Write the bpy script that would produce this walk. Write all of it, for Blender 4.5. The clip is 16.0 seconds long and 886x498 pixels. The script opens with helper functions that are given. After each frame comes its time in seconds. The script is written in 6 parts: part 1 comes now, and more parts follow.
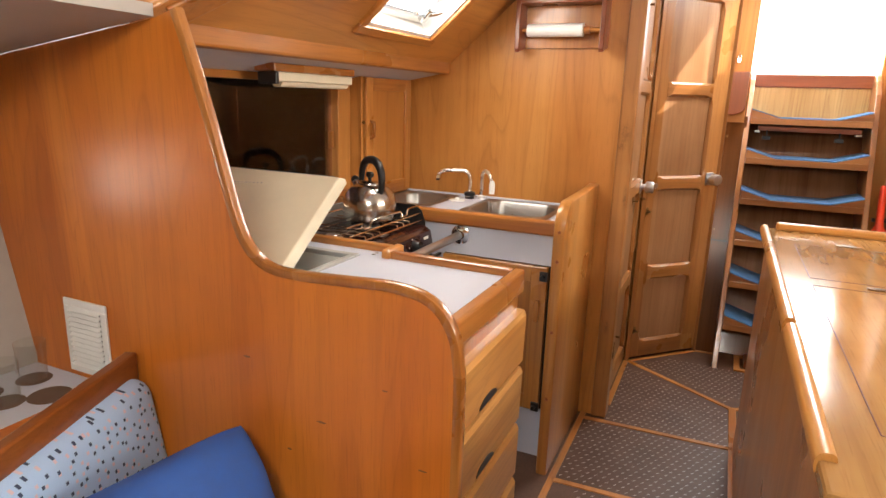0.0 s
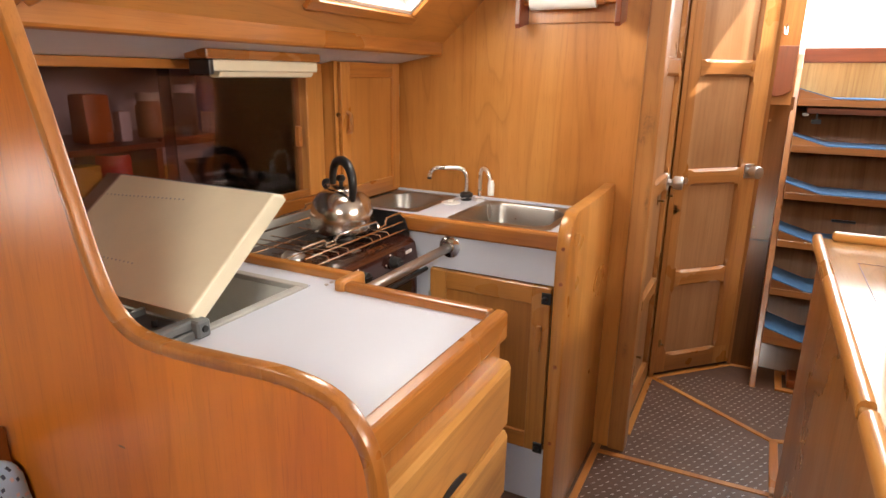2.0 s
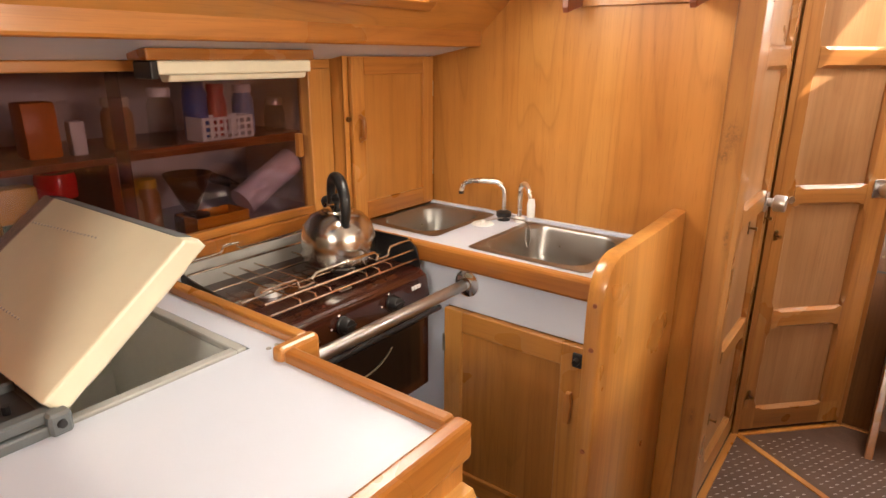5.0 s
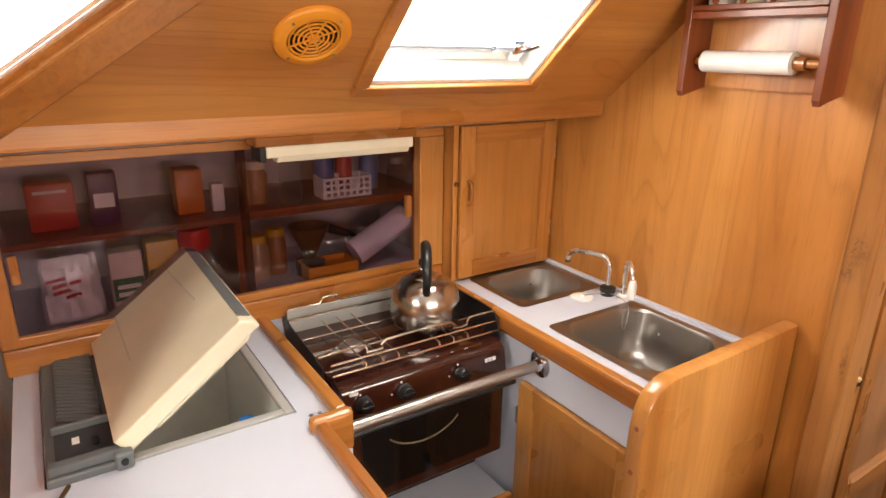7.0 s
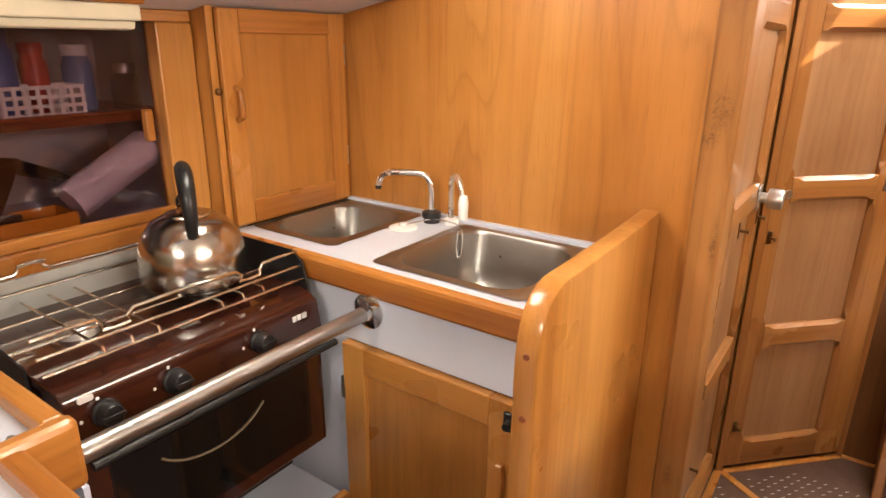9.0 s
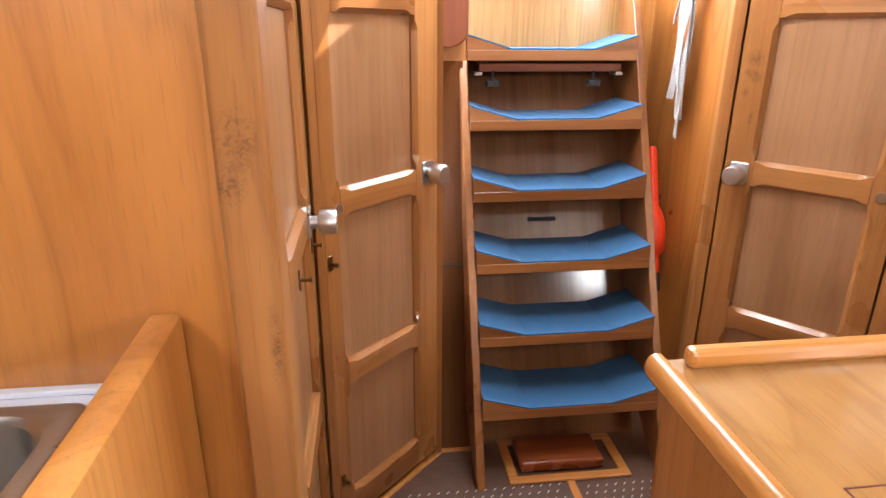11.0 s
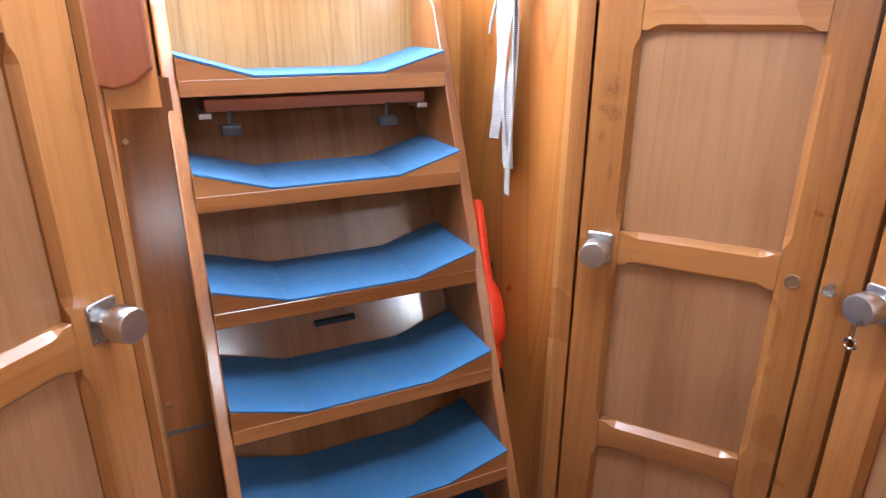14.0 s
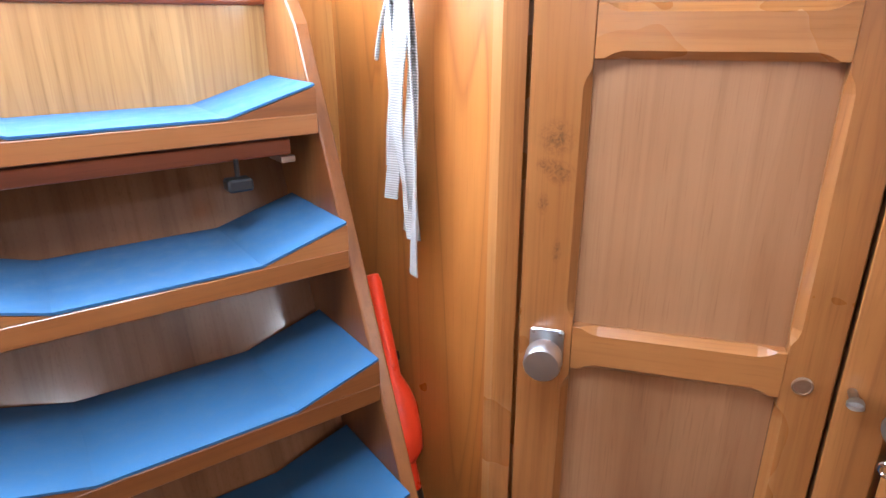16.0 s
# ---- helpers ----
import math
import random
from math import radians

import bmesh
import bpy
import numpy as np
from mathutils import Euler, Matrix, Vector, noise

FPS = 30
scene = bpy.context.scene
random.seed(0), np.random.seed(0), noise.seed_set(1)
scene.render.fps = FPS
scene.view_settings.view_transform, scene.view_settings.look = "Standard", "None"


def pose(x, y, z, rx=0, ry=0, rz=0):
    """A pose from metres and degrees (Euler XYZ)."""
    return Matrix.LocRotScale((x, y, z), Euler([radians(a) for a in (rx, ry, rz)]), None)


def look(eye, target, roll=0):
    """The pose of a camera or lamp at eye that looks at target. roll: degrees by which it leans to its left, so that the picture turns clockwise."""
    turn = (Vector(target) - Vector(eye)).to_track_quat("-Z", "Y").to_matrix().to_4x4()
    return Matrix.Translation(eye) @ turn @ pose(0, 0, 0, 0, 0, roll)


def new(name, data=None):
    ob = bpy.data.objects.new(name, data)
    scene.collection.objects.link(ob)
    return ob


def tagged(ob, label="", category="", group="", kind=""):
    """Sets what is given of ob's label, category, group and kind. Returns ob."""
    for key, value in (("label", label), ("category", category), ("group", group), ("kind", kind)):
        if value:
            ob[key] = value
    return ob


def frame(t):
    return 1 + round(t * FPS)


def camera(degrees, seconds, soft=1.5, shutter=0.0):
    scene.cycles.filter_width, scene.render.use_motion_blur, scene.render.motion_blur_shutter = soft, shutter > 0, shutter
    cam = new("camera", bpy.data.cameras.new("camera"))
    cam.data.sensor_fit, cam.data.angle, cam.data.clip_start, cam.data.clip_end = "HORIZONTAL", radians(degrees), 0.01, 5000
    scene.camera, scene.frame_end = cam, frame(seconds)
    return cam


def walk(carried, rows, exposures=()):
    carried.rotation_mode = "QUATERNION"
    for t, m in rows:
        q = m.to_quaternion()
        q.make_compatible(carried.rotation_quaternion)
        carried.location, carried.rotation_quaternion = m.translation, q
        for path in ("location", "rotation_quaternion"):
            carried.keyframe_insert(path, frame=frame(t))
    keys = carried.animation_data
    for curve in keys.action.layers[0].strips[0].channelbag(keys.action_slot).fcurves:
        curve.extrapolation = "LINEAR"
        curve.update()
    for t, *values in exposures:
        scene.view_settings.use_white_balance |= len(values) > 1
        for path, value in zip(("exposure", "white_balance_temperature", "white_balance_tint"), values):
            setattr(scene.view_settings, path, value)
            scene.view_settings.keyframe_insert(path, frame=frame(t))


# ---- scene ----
cam = camera(71.7, 16.0)
PATH = [
    (0, (0.026, 0.013, 1.321), (-0.771, 1.783, 0.84), 1.8),
    (0.5, (0.047, 0.052, 1.373), (-0.8, 1.799, 0.892), 1.7),
    (1, (0.037, 0.16, 1.378), (-0.817, 1.897, 0.872), 1.7),
    (1.5, (0.005, 0.297, 1.356), (-0.84, 2.025, 0.808), 1.1),
    (2, (0.001, 0.397, 1.351), (-0.875, 2.11, 0.803), 0.8),
    (2.5, (0.027, 0.518, 1.358), (-0.769, 2.271, 0.816), 0.6),
    (3, (0.02, 0.55, 1.366), (-0.839, 2.27, 0.812), 0.8),
    (3.2, (0.009, 0.557, 1.371), (-0.892, 2.256, 0.822), 0.6),
    (5.3, (0.017, 0.899, 1.404), (-1.182, 2.375, 0.783), 0.6),
    (5.5, (0.017, 0.934, 1.416), (-1.216, 2.377, 0.786), 0.8),
    (6, (0.011, 1.007, 1.466), (-1.315, 2.368, 0.841), 0.7),
    (6.5, (0.135, 1.051, 1.579), (-1.447, 2.1, 0.95), 0.8),
    (7, (0.214, 1.078, 1.604), (-1.374, 2.122, 0.979), 0.9),
    (7.5, (0.211, 1.095, 1.588), (-1.364, 2.154, 0.958), 0.8),
    (8, (0.14, 1.129, 1.52), (-1.389, 2.25, 0.881), 0.7),
    (8.5, (0.003, 1.192, 1.41), (-1.343, 2.529, 0.778), 0.5),
    (9, (-0.09, 1.267, 1.318), (-1.181, 2.818, 0.683), 0.5),
    (9.5, (-0.146, 1.404, 1.264), (-0.841, 3.172, 0.638), -0.2),
    (10, (-0.215, 1.56, 1.263), (-0.541, 3.425, 0.618), 0.4),
    (10.2, (-0.22, 1.613, 1.266), (-0.384, 3.496, 0.614), 0.2),
    (12.3, (-0.087, 2.089, 1.408), (0.293, 3.923, 0.706), 0.4),
    (12.5, (-0.072, 2.141, 1.401), (0.343, 3.967, 0.697), 0.2),
    (12.7, (-0.06, 2.191, 1.392), (0.446, 3.992, 0.686), 0.3),
    (13, (-0.069, 2.242, 1.379), (0.561, 4.005, 0.677), 0.2),
    (13.5, (-0.02, 2.365, 1.38), (0.681, 4.102, 0.679), 0.3),
    (14, (0.086, 2.493, 1.373), (0.866, 4.197, 0.674), 0.2),
    (14.5, (0.147, 2.582, 1.376), (1.074, 4.212, 0.682), 0.1),
    (14.7, (0.168, 2.635, 1.384), (1.185, 4.211, 0.69), 0.1),
    (15, (0.197, 2.719, 1.4), (1.409, 4.159, 0.723), -0.0),
    (15.5, (0.244, 2.793, 1.41), (1.466, 4.217, 0.718), -0.1),
    (16, (0.267, 2.861, 1.403), (1.357, 4.387, 0.707), -0.1),
]
walk(cam, [(t, look(eye, target, roll)) for t, eye, target, roll in PATH],
     exposures=[(0, 1.86, 6900, 10), (3.2, 1.90, 7100, 10), (5.3, 2.06, 7400, 10), (6.2, 2.10, 7200, 10), (7, 2.02, 6900, 10), (8, 2.02, 6800, 10), (9, 2.20, 7300, 10), (9.5, 2.30, 6300, 10), (10.2, 2.18, 6500, 10), (12.3, 2.18, 5300, 10), (14, 2.15, 5500, 10), (16, 2.05, 5450, 10)])

# ---- world and light ----
world = bpy.data.worlds.new("sky")
scene.world = world
world.use_nodes = True
wn = world.node_tree
wn.nodes.clear()
sky = wn.nodes.new("ShaderNodeTexSky")
sky.sky_type, sky.sun_disc = 'NISHITA', False
SUN_TO = Vector((1.2, 0.53, 1.0)).normalized()
sky.sun_elevation = math.asin(SUN_TO.z)
sky.sun_rotation = math.atan2(SUN_TO.x, SUN_TO.y)
wbg = wn.nodes.new("ShaderNodeBackground")
wbg.inputs["Strength"].default_value = 0.055
wout = wn.nodes.new("ShaderNodeOutputWorld")
wn.links.new(sky.outputs[0], wbg.inputs[0])
wn.links.new(wbg.outputs[0], wout.inputs[0])

sun = new("sun", bpy.data.lights.new("sun", 'SUN'))
sun.data.energy, sun.data.angle, sun.data.color = 5.0, radians(0.5), (1.0, 0.94, 0.84)
sun.matrix_world = look(SUN_TO * 8, (0, 0, 0))


def sky_lamp(name, centre, aim, width, height, power, colour=(1.0, 0.97, 0.93)):
    """An area lamp of that size in an opening, for sky light or added fill."""
    lamp = new(name, bpy.data.lights.new(name, 'AREA'))
    lamp.data.shape, lamp.data.size, lamp.data.size_y = 'RECTANGLE', width, height
    lamp.data.energy, lamp.data.color = power, colour
    lamp.matrix_world = look(centre, aim)
    return lamp


COOL, MILD = (0.80, 0.92, 1.0), (1.0, 0.955, 0.89)
sky_lamp("companionway_sky", (0.40, 4.00, 1.74), (0.35, 2.4, 0.9), 0.58, 0.42, 5.95, COOL)
sky_lamp("companionway_slide_sky", (0.41, 3.77, 1.955), (0.40, 3.40, 0.5), 0.58, 0.44, 2.52, COOL)
# the next two are fill lamps, set in unseen hatches added for them
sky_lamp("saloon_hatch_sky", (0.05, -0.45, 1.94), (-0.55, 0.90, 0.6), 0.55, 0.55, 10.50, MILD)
sky_lamp("deck_hatch_sky", (0.33, 3.24, 1.94), (0.33, 3.20, 0), 0.38, 0.34, 3.64, (0.92, 0.96, 1.0))
sky_lamp("starboard_window_sky", (1.585, 1.16, 1.60), (-0.9, 1.35, 1.25), 0.36, 0.26, 5.25, MILD)
sky_lamp("starboard_aft_window_sky", (1.585, 1.86, 1.60), (-0.9, 1.60, 1.25), 0.36, 0.26, 3.08, MILD)
sky_lamp("galley_side_hatch_sky", (-0.87, 1.905, 1.68), (0.0, 1.80, 0.3), 0.40, 0.30, 1.96, MILD)

# ---- materials ----


def mat_base(name):
    m = bpy.data.materials.new(name)
    m.use_nodes = True
    nt = m.node_tree
    return m, nt, nt.nodes["Principled BSDF"]


def nd(nt, kind, **values):
    n = nt.nodes.new(kind)
    for k, v in values.items():
        n.inputs[k.replace("_", " ")].default_value = v
    return n


def ramp(nt, fac, stops):
    r = nt.nodes.new("ShaderNodeValToRGB")
    els = r.color_ramp.elements
    while len(els) < len(stops):
        els.new(0.5)
    for e, (p, c) in zip(els, stops):
        e.position, e.color = p, (*c, 1)
    nt.links.new(fac, r.inputs[0])
    return r.outputs[0]


def mixc(nt, fac, a, b, mode='MIX'):
    n = nt.nodes.new("ShaderNodeMix")
    n.data_type, n.blend_type = 'RGBA', mode
    for sock, v in ((n.inputs[0], fac), (n.inputs[6], a), (n.inputs[7], b)):
        if hasattr(v, "is_linked"):
            nt.links.new(v, sock)
        elif isinstance(v, tuple):
            sock.default_value = (*v, 1)
        else:
            sock.default_value = v
    return n.outputs[2]


def coords(nt, scale, spread=7.0):
    """Object coordinates, stretched, shifted at random for each object."""
    tc = nt.nodes.new("ShaderNodeTexCoord")
    oi = nt.nodes.new("ShaderNodeObjectInfo")
    mul = nt.nodes.new("ShaderNodeMath")
    mul.operation, mul.inputs[1].default_value = 'MULTIPLY', spread
    nt.links.new(oi.outputs["Random"], mul.inputs[0])
    add = nt.nodes.new("ShaderNodeVectorMath")
    add.operation = 'ADD'
    nt.links.new(tc.outputs["Object"], add.inputs[0])
    nt.links.new(mul.outputs[0], add.inputs[1])
    sc = nt.nodes.new("ShaderNodeVectorMath")
    sc.operation, sc.inputs[1].default_value = 'MULTIPLY', scale
    nt.links.new(add.outputs[0], sc.inputs[0])
    return sc.outputs[0], add.outputs[0], oi.outputs["Random"]


def bump(nt, bsdf, height, strength, distance=0.001):
    b = nd(nt, "ShaderNodeBump", Strength=strength, Distance=distance)
    nt.links.new(height, b.inputs["Height"])
    nt.links.new(b.outputs[0], bsdf.inputs["Normal"])


def math_node(nt, op, a, b):
    n = nt.nodes.new("ShaderNodeMath")
    n.operation = op
    for sock, v in zip(n.inputs, (a, b)):
        if hasattr(v, "is_linked"):
            nt.links.new(v, sock)
        else:
            sock.default_value = v
    return n.outputs[0]


def wood(name, axis, light, mid, dark, rough=0.28, coat=0.35, figure=1.0, across=1.0, grain=0.5, knots=False, slow=None, gloss=0.5, lines=0.3, spots=(), coat_rough=0.12):
    """Varnished wood with its grain along axis (0, 1, 2): growth lines in long arches, short pores,
    slow drift of tone and a few knots; spots are dark burls (x, y, z, radius, height) in the piece."""
    m, nt, b = mat_base(name)
    fine, band, pores = [70.0 * across] * 3, [6.5 * across] * 3, [330.0] * 3
    fine[axis], band[axis], pores[axis] = 1.6, 0.55, 14.0
    if slow is not None:
        fine[slow], band[slow] = 1.6, 0.55
    v_fine, _, rnd = coords(nt, fine)
    v_band, v_raw, _ = coords(nt, band)
    v_pore, _, _ = coords(nt, pores)
    n1 = nd(nt, "ShaderNodeTexNoise", Scale=1.0, Detail=4.0, Roughness=0.6, Distortion=0.2)
    nt.links.new(v_fine, n1.inputs[0])
    n2 = nd(nt, "ShaderNodeTexNoise", Scale=1.0, Detail=2.5, Roughness=0.45, Distortion=0.7 * figure)
    nt.links.new(v_band, n2.inputs[0])
    n3 = nd(nt, "ShaderNodeTexNoise", Scale=3.2, Detail=3.0, Roughness=0.55)
    nt.links.new(v_raw, n3.inputs[0])
    n4 = nd(nt, "ShaderNodeTexNoise", Scale=1.0, Detail=1.0)
    nt.links.new(v_pore, n4.inputs[0])
    base = ramp(nt, n2.outputs[0], [(0.28, dark), (0.50, mid), (0.72, light)])
    # growth lines: contours of the slow field, soft on one side and crisp on the other
    ring = math_node(nt, 'FRACT', math_node(nt, 'MULTIPLY', n2.outputs[0], 11.0), 0.0)
    ring_col = ramp(nt, ring, [(0.0, (0.66, 0.58, 0.50)), (0.10, (0.98, 0.97, 0.96)), (0.55, (1.06, 1.06, 1.06)), (0.90, (0.88, 0.84, 0.80)), (1.0, (0.66, 0.58, 0.50))])
    col = mixc(nt, lines, base, ring_col, 'MULTIPLY')
    streak = ramp(nt, n1.outputs[0], [(0.30, (0.64, 0.58, 0.52)), (0.50, (0.97, 0.97, 0.97)), (0.72, (1.10, 1.10, 1.10))])
    col = mixc(nt, grain, col, streak, 'MULTIPLY')
    pore = ramp(nt, n4.outputs[0], [(0.28, (0.62, 0.55, 0.48)), (0.40, (1, 1, 1))])
    col = mixc(nt, 0.3, col, pore, 'MULTIPLY')
    blot = ramp(nt, n3.outputs[0], [(0.22, (0.74, 0.66, 0.58)), (0.5, (1.0, 1.0, 1.0)), (0.78, (1.14, 1.18, 1.24))])
    col = mixc(nt, 0.6, col, blot, 'MULTIPLY')
    if knots:
        kv = [6.0] * 3
        kv[axis] = 2.6
        v_k, _, _ = coords(nt, kv)
        vo = nt.nodes.new("ShaderNodeTexVoronoi")
        vo.inputs["Scale"].default_value = 1.0
        nt.links.new(v_k, vo.inputs["Vector"])
        wob = math_node(nt, 'ADD', math_node(nt, 'MULTIPLY', n2.outputs[0], 0.30), vo.outputs["Distance"])
        col = mixc(nt, 0.38, col, ramp(nt, wob, [(0.14, (0.30, 0.20, 0.13)), (0.19, (0.74, 0.64, 0.54)), (0.36, (1, 1, 1))]), 'MULTIPLY')
    if spots:
        tc = nt.nodes.new("ShaderNodeTexCoord")
        nb = nd(nt, "ShaderNodeTexNoise", Scale=120.0, Detail=4.0, Roughness=0.75, Distortion=1.2)
        nt.links.new(tc.outputs["Object"], nb.inputs[0])
        for sx, sy, sz, sr, sh in spots:
            off = nt.nodes.new("ShaderNodeVectorMath")
            off.operation, off.inputs[1].default_value = 'SUBTRACT', (sx, sy, sz)
            nt.links.new(tc.outputs["Object"], off.inputs[0])
            sq = nt.nodes.new("ShaderNodeVectorMath")
            sq.operation, sq.inputs[1].default_value = 'DIVIDE', (sr, sr, sh)
            nt.links.new(off.outputs[0], sq.inputs[0])
            ln = nt.nodes.new("ShaderNodeVectorMath")
            ln.operation = 'LENGTH'
            nt.links.new(sq.outputs[0], ln.inputs[0])
            inside = ramp(nt, ln.outputs["Value"], [(0.25, (1, 1, 1)), (1.0, (0, 0, 0))])
            fleck = ramp(nt, nb.outputs[0], [(0.46, (0.22, 0.22, 0.22)), (0.62, (1, 1, 1))])
            mark = math_node(nt, 'MULTIPLY', inside, fleck)
            col = mixc(nt, math_node(nt, 'MULTIPLY', mark, 0.66), col, tuple(c * 0.18 for c in dark))
    tone = ramp(nt, rnd, [(0.0, (0.88, 0.85, 0.82)), (1.0, (1.07, 1.07, 1.07))])
    col = mixc(nt, 0.8, col, tone, 'MULTIPLY')
    nt.links.new(col, b.inputs["Base Color"])
    rr = ramp(nt, n3.outputs[0], [(0.25, (rough * 0.75,) * 3), (0.75, (rough * 1.3,) * 3)])
    nt.links.new(rr, b.inputs["Roughness"])
    b.inputs["Specular IOR Level"].default_value = gloss
    b.inputs["Coat Weight"].default_value = coat
    b.inputs["Coat Roughness"].default_value = coat_rough
    bump(nt, b, n1.outputs[0], 0.16, 0.0006)
    return m


def plain(name, colour, rough=0.4, metal=0.0, vary=0.12, scale=18.0, coat=0.0, relief=0.05):
    """Paint, plastic or metal with slight smudges and an uneven gloss."""
    m, nt, b = mat_base(name)
    v, raw, rnd = coords(nt, (1, 1, 1))
    n = nd(nt, "ShaderNodeTexNoise", Scale=scale, Detail=4.0, Roughness=0.6)
    nt.links.new(v, n.inputs[0])
    n2 = nd(nt, "ShaderNodeTexNoise", Scale=scale * 12, Detail=2.0)
    nt.links.new(v, n2.inputs[0])
    low = tuple(c * (1 - vary) for c in colour)
    high = tuple(min(1.0, c * (1 + vary * 0.6)) for c in colour)
    nt.links.new(ramp(nt, n.outputs[0], [(0.3, low), (0.7, high)]), b.inputs["Base Color"])
    nt.links.new(ramp(nt, n.outputs[0], [(0.3, (rough * 0.8,) * 3), (0.7, (min(1, rough * 1.25),) * 3)]), b.inputs["Roughness"])
    b.inputs["Metallic"].default_value = metal
    b.inputs["Coat Weight"].default_value = coat
    if relief:
        bump(nt, b, n2.outputs[0], relief, 0.0005)
    return m


HONEY = ((0.56, 0.262, 0.070), (0.49, 0.207, 0.049), (0.41, 0.157, 0.033))
ROSY = ((0.65, 0.215, 0.028), (0.57, 0.166, 0.019), (0.44, 0.112, 0.012))
TRIM = ((0.54, 0.232, 0.057), (0.46, 0.178, 0.038), (0.32, 0.107, 0.021))
GOLD = ((0.56, 0.262, 0.070), (0.48, 0.205, 0.048), (0.35, 0.132, 0.028))
PALE = ((0.380, 0.204, 0.100), (0.320, 0.160, 0.072), (0.25, 0.116, 0.049))
DOORW = ((0.40, 0.178, 0.054), (0.32, 0.130, 0.035), (0.21, 0.077, 0.019))
LADDER = ((0.36, 0.152, 0.047), (0.275, 0.105, 0.029), (0.17, 0.057, 0.014))
MAHOG = ((0.32, 0.085, 0.025), (0.24, 0.060, 0.017), (0.16, 0.036, 0.010))
honey = {a: wood("honey_veneer_%s" % "xyz"[a], a, *HONEY, rough=0.36, coat=0.15, across=0.7, grain=0.3, lines=0.4) for a in (1, 2)}
rosy_x = wood("rosy_veneer", 2, *ROSY, rough=0.34, coat=0.12, across=0.7, grain=0.35, lines=0.3, coat_rough=0.22)
trim = {a: wood("trim_wood_%s" % "xyz"[a], a, *TRIM, rough=0.30, coat=0.4, knots=True) for a in (0, 1, 2)}
pale = {a: wood("pale_veneer_%s" % "xyz"[a], a, *PALE, rough=0.36, coat=0.25, across=1.5, grain=0.35, lines=0.2) for a in (0, 2)}
doorw = {a: wood("door_wood_%s" % "xyz"[a], a, *DOORW, rough=0.30, coat=0.4, across=1.2) for a in (0, 2)}
gold = {a: wood("golden_wood_%s" % "xyz"[a], a, *GOLD, rough=0.30, coat=0.35, knots=True) for a in (0, 1, 2)}
tablew = wood("table_wood", 1, (0.40, 0.225, 0.085), (0.34, 0.178, 0.062), (0.27, 0.130, 0.042), rough=0.12, coat=0.0, across=0.5, gloss=0.3)
mahog = {a: wood("mahogany_%s" % "xyz"[a], a, *MAHOG, rough=0.34, coat=0.15) for a in (0, 2)}
white_lam = plain("white_laminate", (0.61, 0.65, 0.75), 0.36, vary=0.012, relief=0)
# the white lining toned down to beige for the shade it is in
shaded_lining = plain("shade_toned_lining", (0.48, 0.45, 0.41), 0.6, vary=0.06)
kettle_steel = plain("brushed_kettle_steel", (0.55, 0.52, 0.48), 0.20, 1.0, vary=0.15, scale=20, relief=0)
white_lining = plain("white_lining", (0.76, 0.74, 0.70), 0.6, vary=0.05)
cream = plain("cream_plastic", (0.74, 0.69, 0.52), 0.38, vary=0.07, scale=6)
cream_light = plain("cream_lamp_plastic", (0.80, 0.75, 0.58), 0.35, vary=0.05)
grey_plastic = plain("grey_plastic", (0.13, 0.145, 0.15), 0.45, vary=0.1)
grey_light = plain("pale_grey_plastic", (0.42, 0.42, 0.40), 0.4, vary=0.06)
bowl_steel = plain("pressed_bowl_steel", (0.34, 0.325, 0.305), 0.34, 1.0, vary=0.04)
steel = plain("brushed_steel", (0.44, 0.425, 0.40), 0.34, 1.0, vary=0.04)
chrome = plain("chrome", (0.72, 0.71, 0.70), 0.12, 1.0, vary=0.06, relief=0)
satin = plain("satin_aluminium", (0.60, 0.60, 0.60), 0.33, 1.0, vary=0.1)
tap_metal = plain("pale_chrome", (0.88, 0.87, 0.85), 0.26, 1.0, vary=0.05, relief=0)
matte_wood = wood("engine_panel_wood", 2, (0.135, 0.052, 0.017), (0.105, 0.038, 0.012), (0.070, 0.024, 0.007), rough=0.18, coat=0.0, slow=1, gloss=0.16)
matte_door = wood("matte_door_wood", 2, *DOORW, rough=0.5, coat=0.0)
ladderw = {a: wood("ladder_wood_%s" % "xyz"[a], a, *LADDER, rough=0.32, coat=0.35, knots=True) for a in (0, 2)}
# riser colour is darkened for the shade under the treads
riserw = wood("shade_darkened_riser_veneer", 2, (0.225, 0.104, 0.048), (0.18, 0.079, 0.034), (0.125, 0.050, 0.020), gloss=0.4, rough=0.14, coat=0.25, coat_rough=0.15, across=1.2, grain=0.5, slow=1, lines=0.3)
knotty = wood("knotty_post_wood", 2, *DOORW, rough=0.34, coat=0.3, spots=((-0.334, 2.488, 1.205, 0.030, 0.050), (-0.345, 2.488, 1.155, 0.022, 0.026), (-0.332, 2.488, 0.410, 0.014, 0.040), (-0.312, 2.488, 0.95, 0.010, 0.07)))
burl = wood("burl_stile_wood", 2, *DOORW, rough=0.30, coat=0.4, across=1.2, spots=((0.043, 0.0, 1.255, 0.030, 0.030), (0.050, 0.0, 1.205, 0.024, 0.020), (0.032, 0.0, 1.215, 0.020, 0.014), (0.052, 0.0, 1.09, 0.008, 0.022), (0.028, 0.0, 1.16, 0.010, 0.02)))
wire = plain("bright_wire", (0.70, 0.66, 0.58), 0.22, 1.0, vary=0.1)
black = plain("black_plastic", (0.012, 0.012, 0.013), 0.35, vary=0.2)
oven_glass = plain("dark_oven_glass", (0.006, 0.005, 0.005), 0.06, vary=0.1, relief=0)
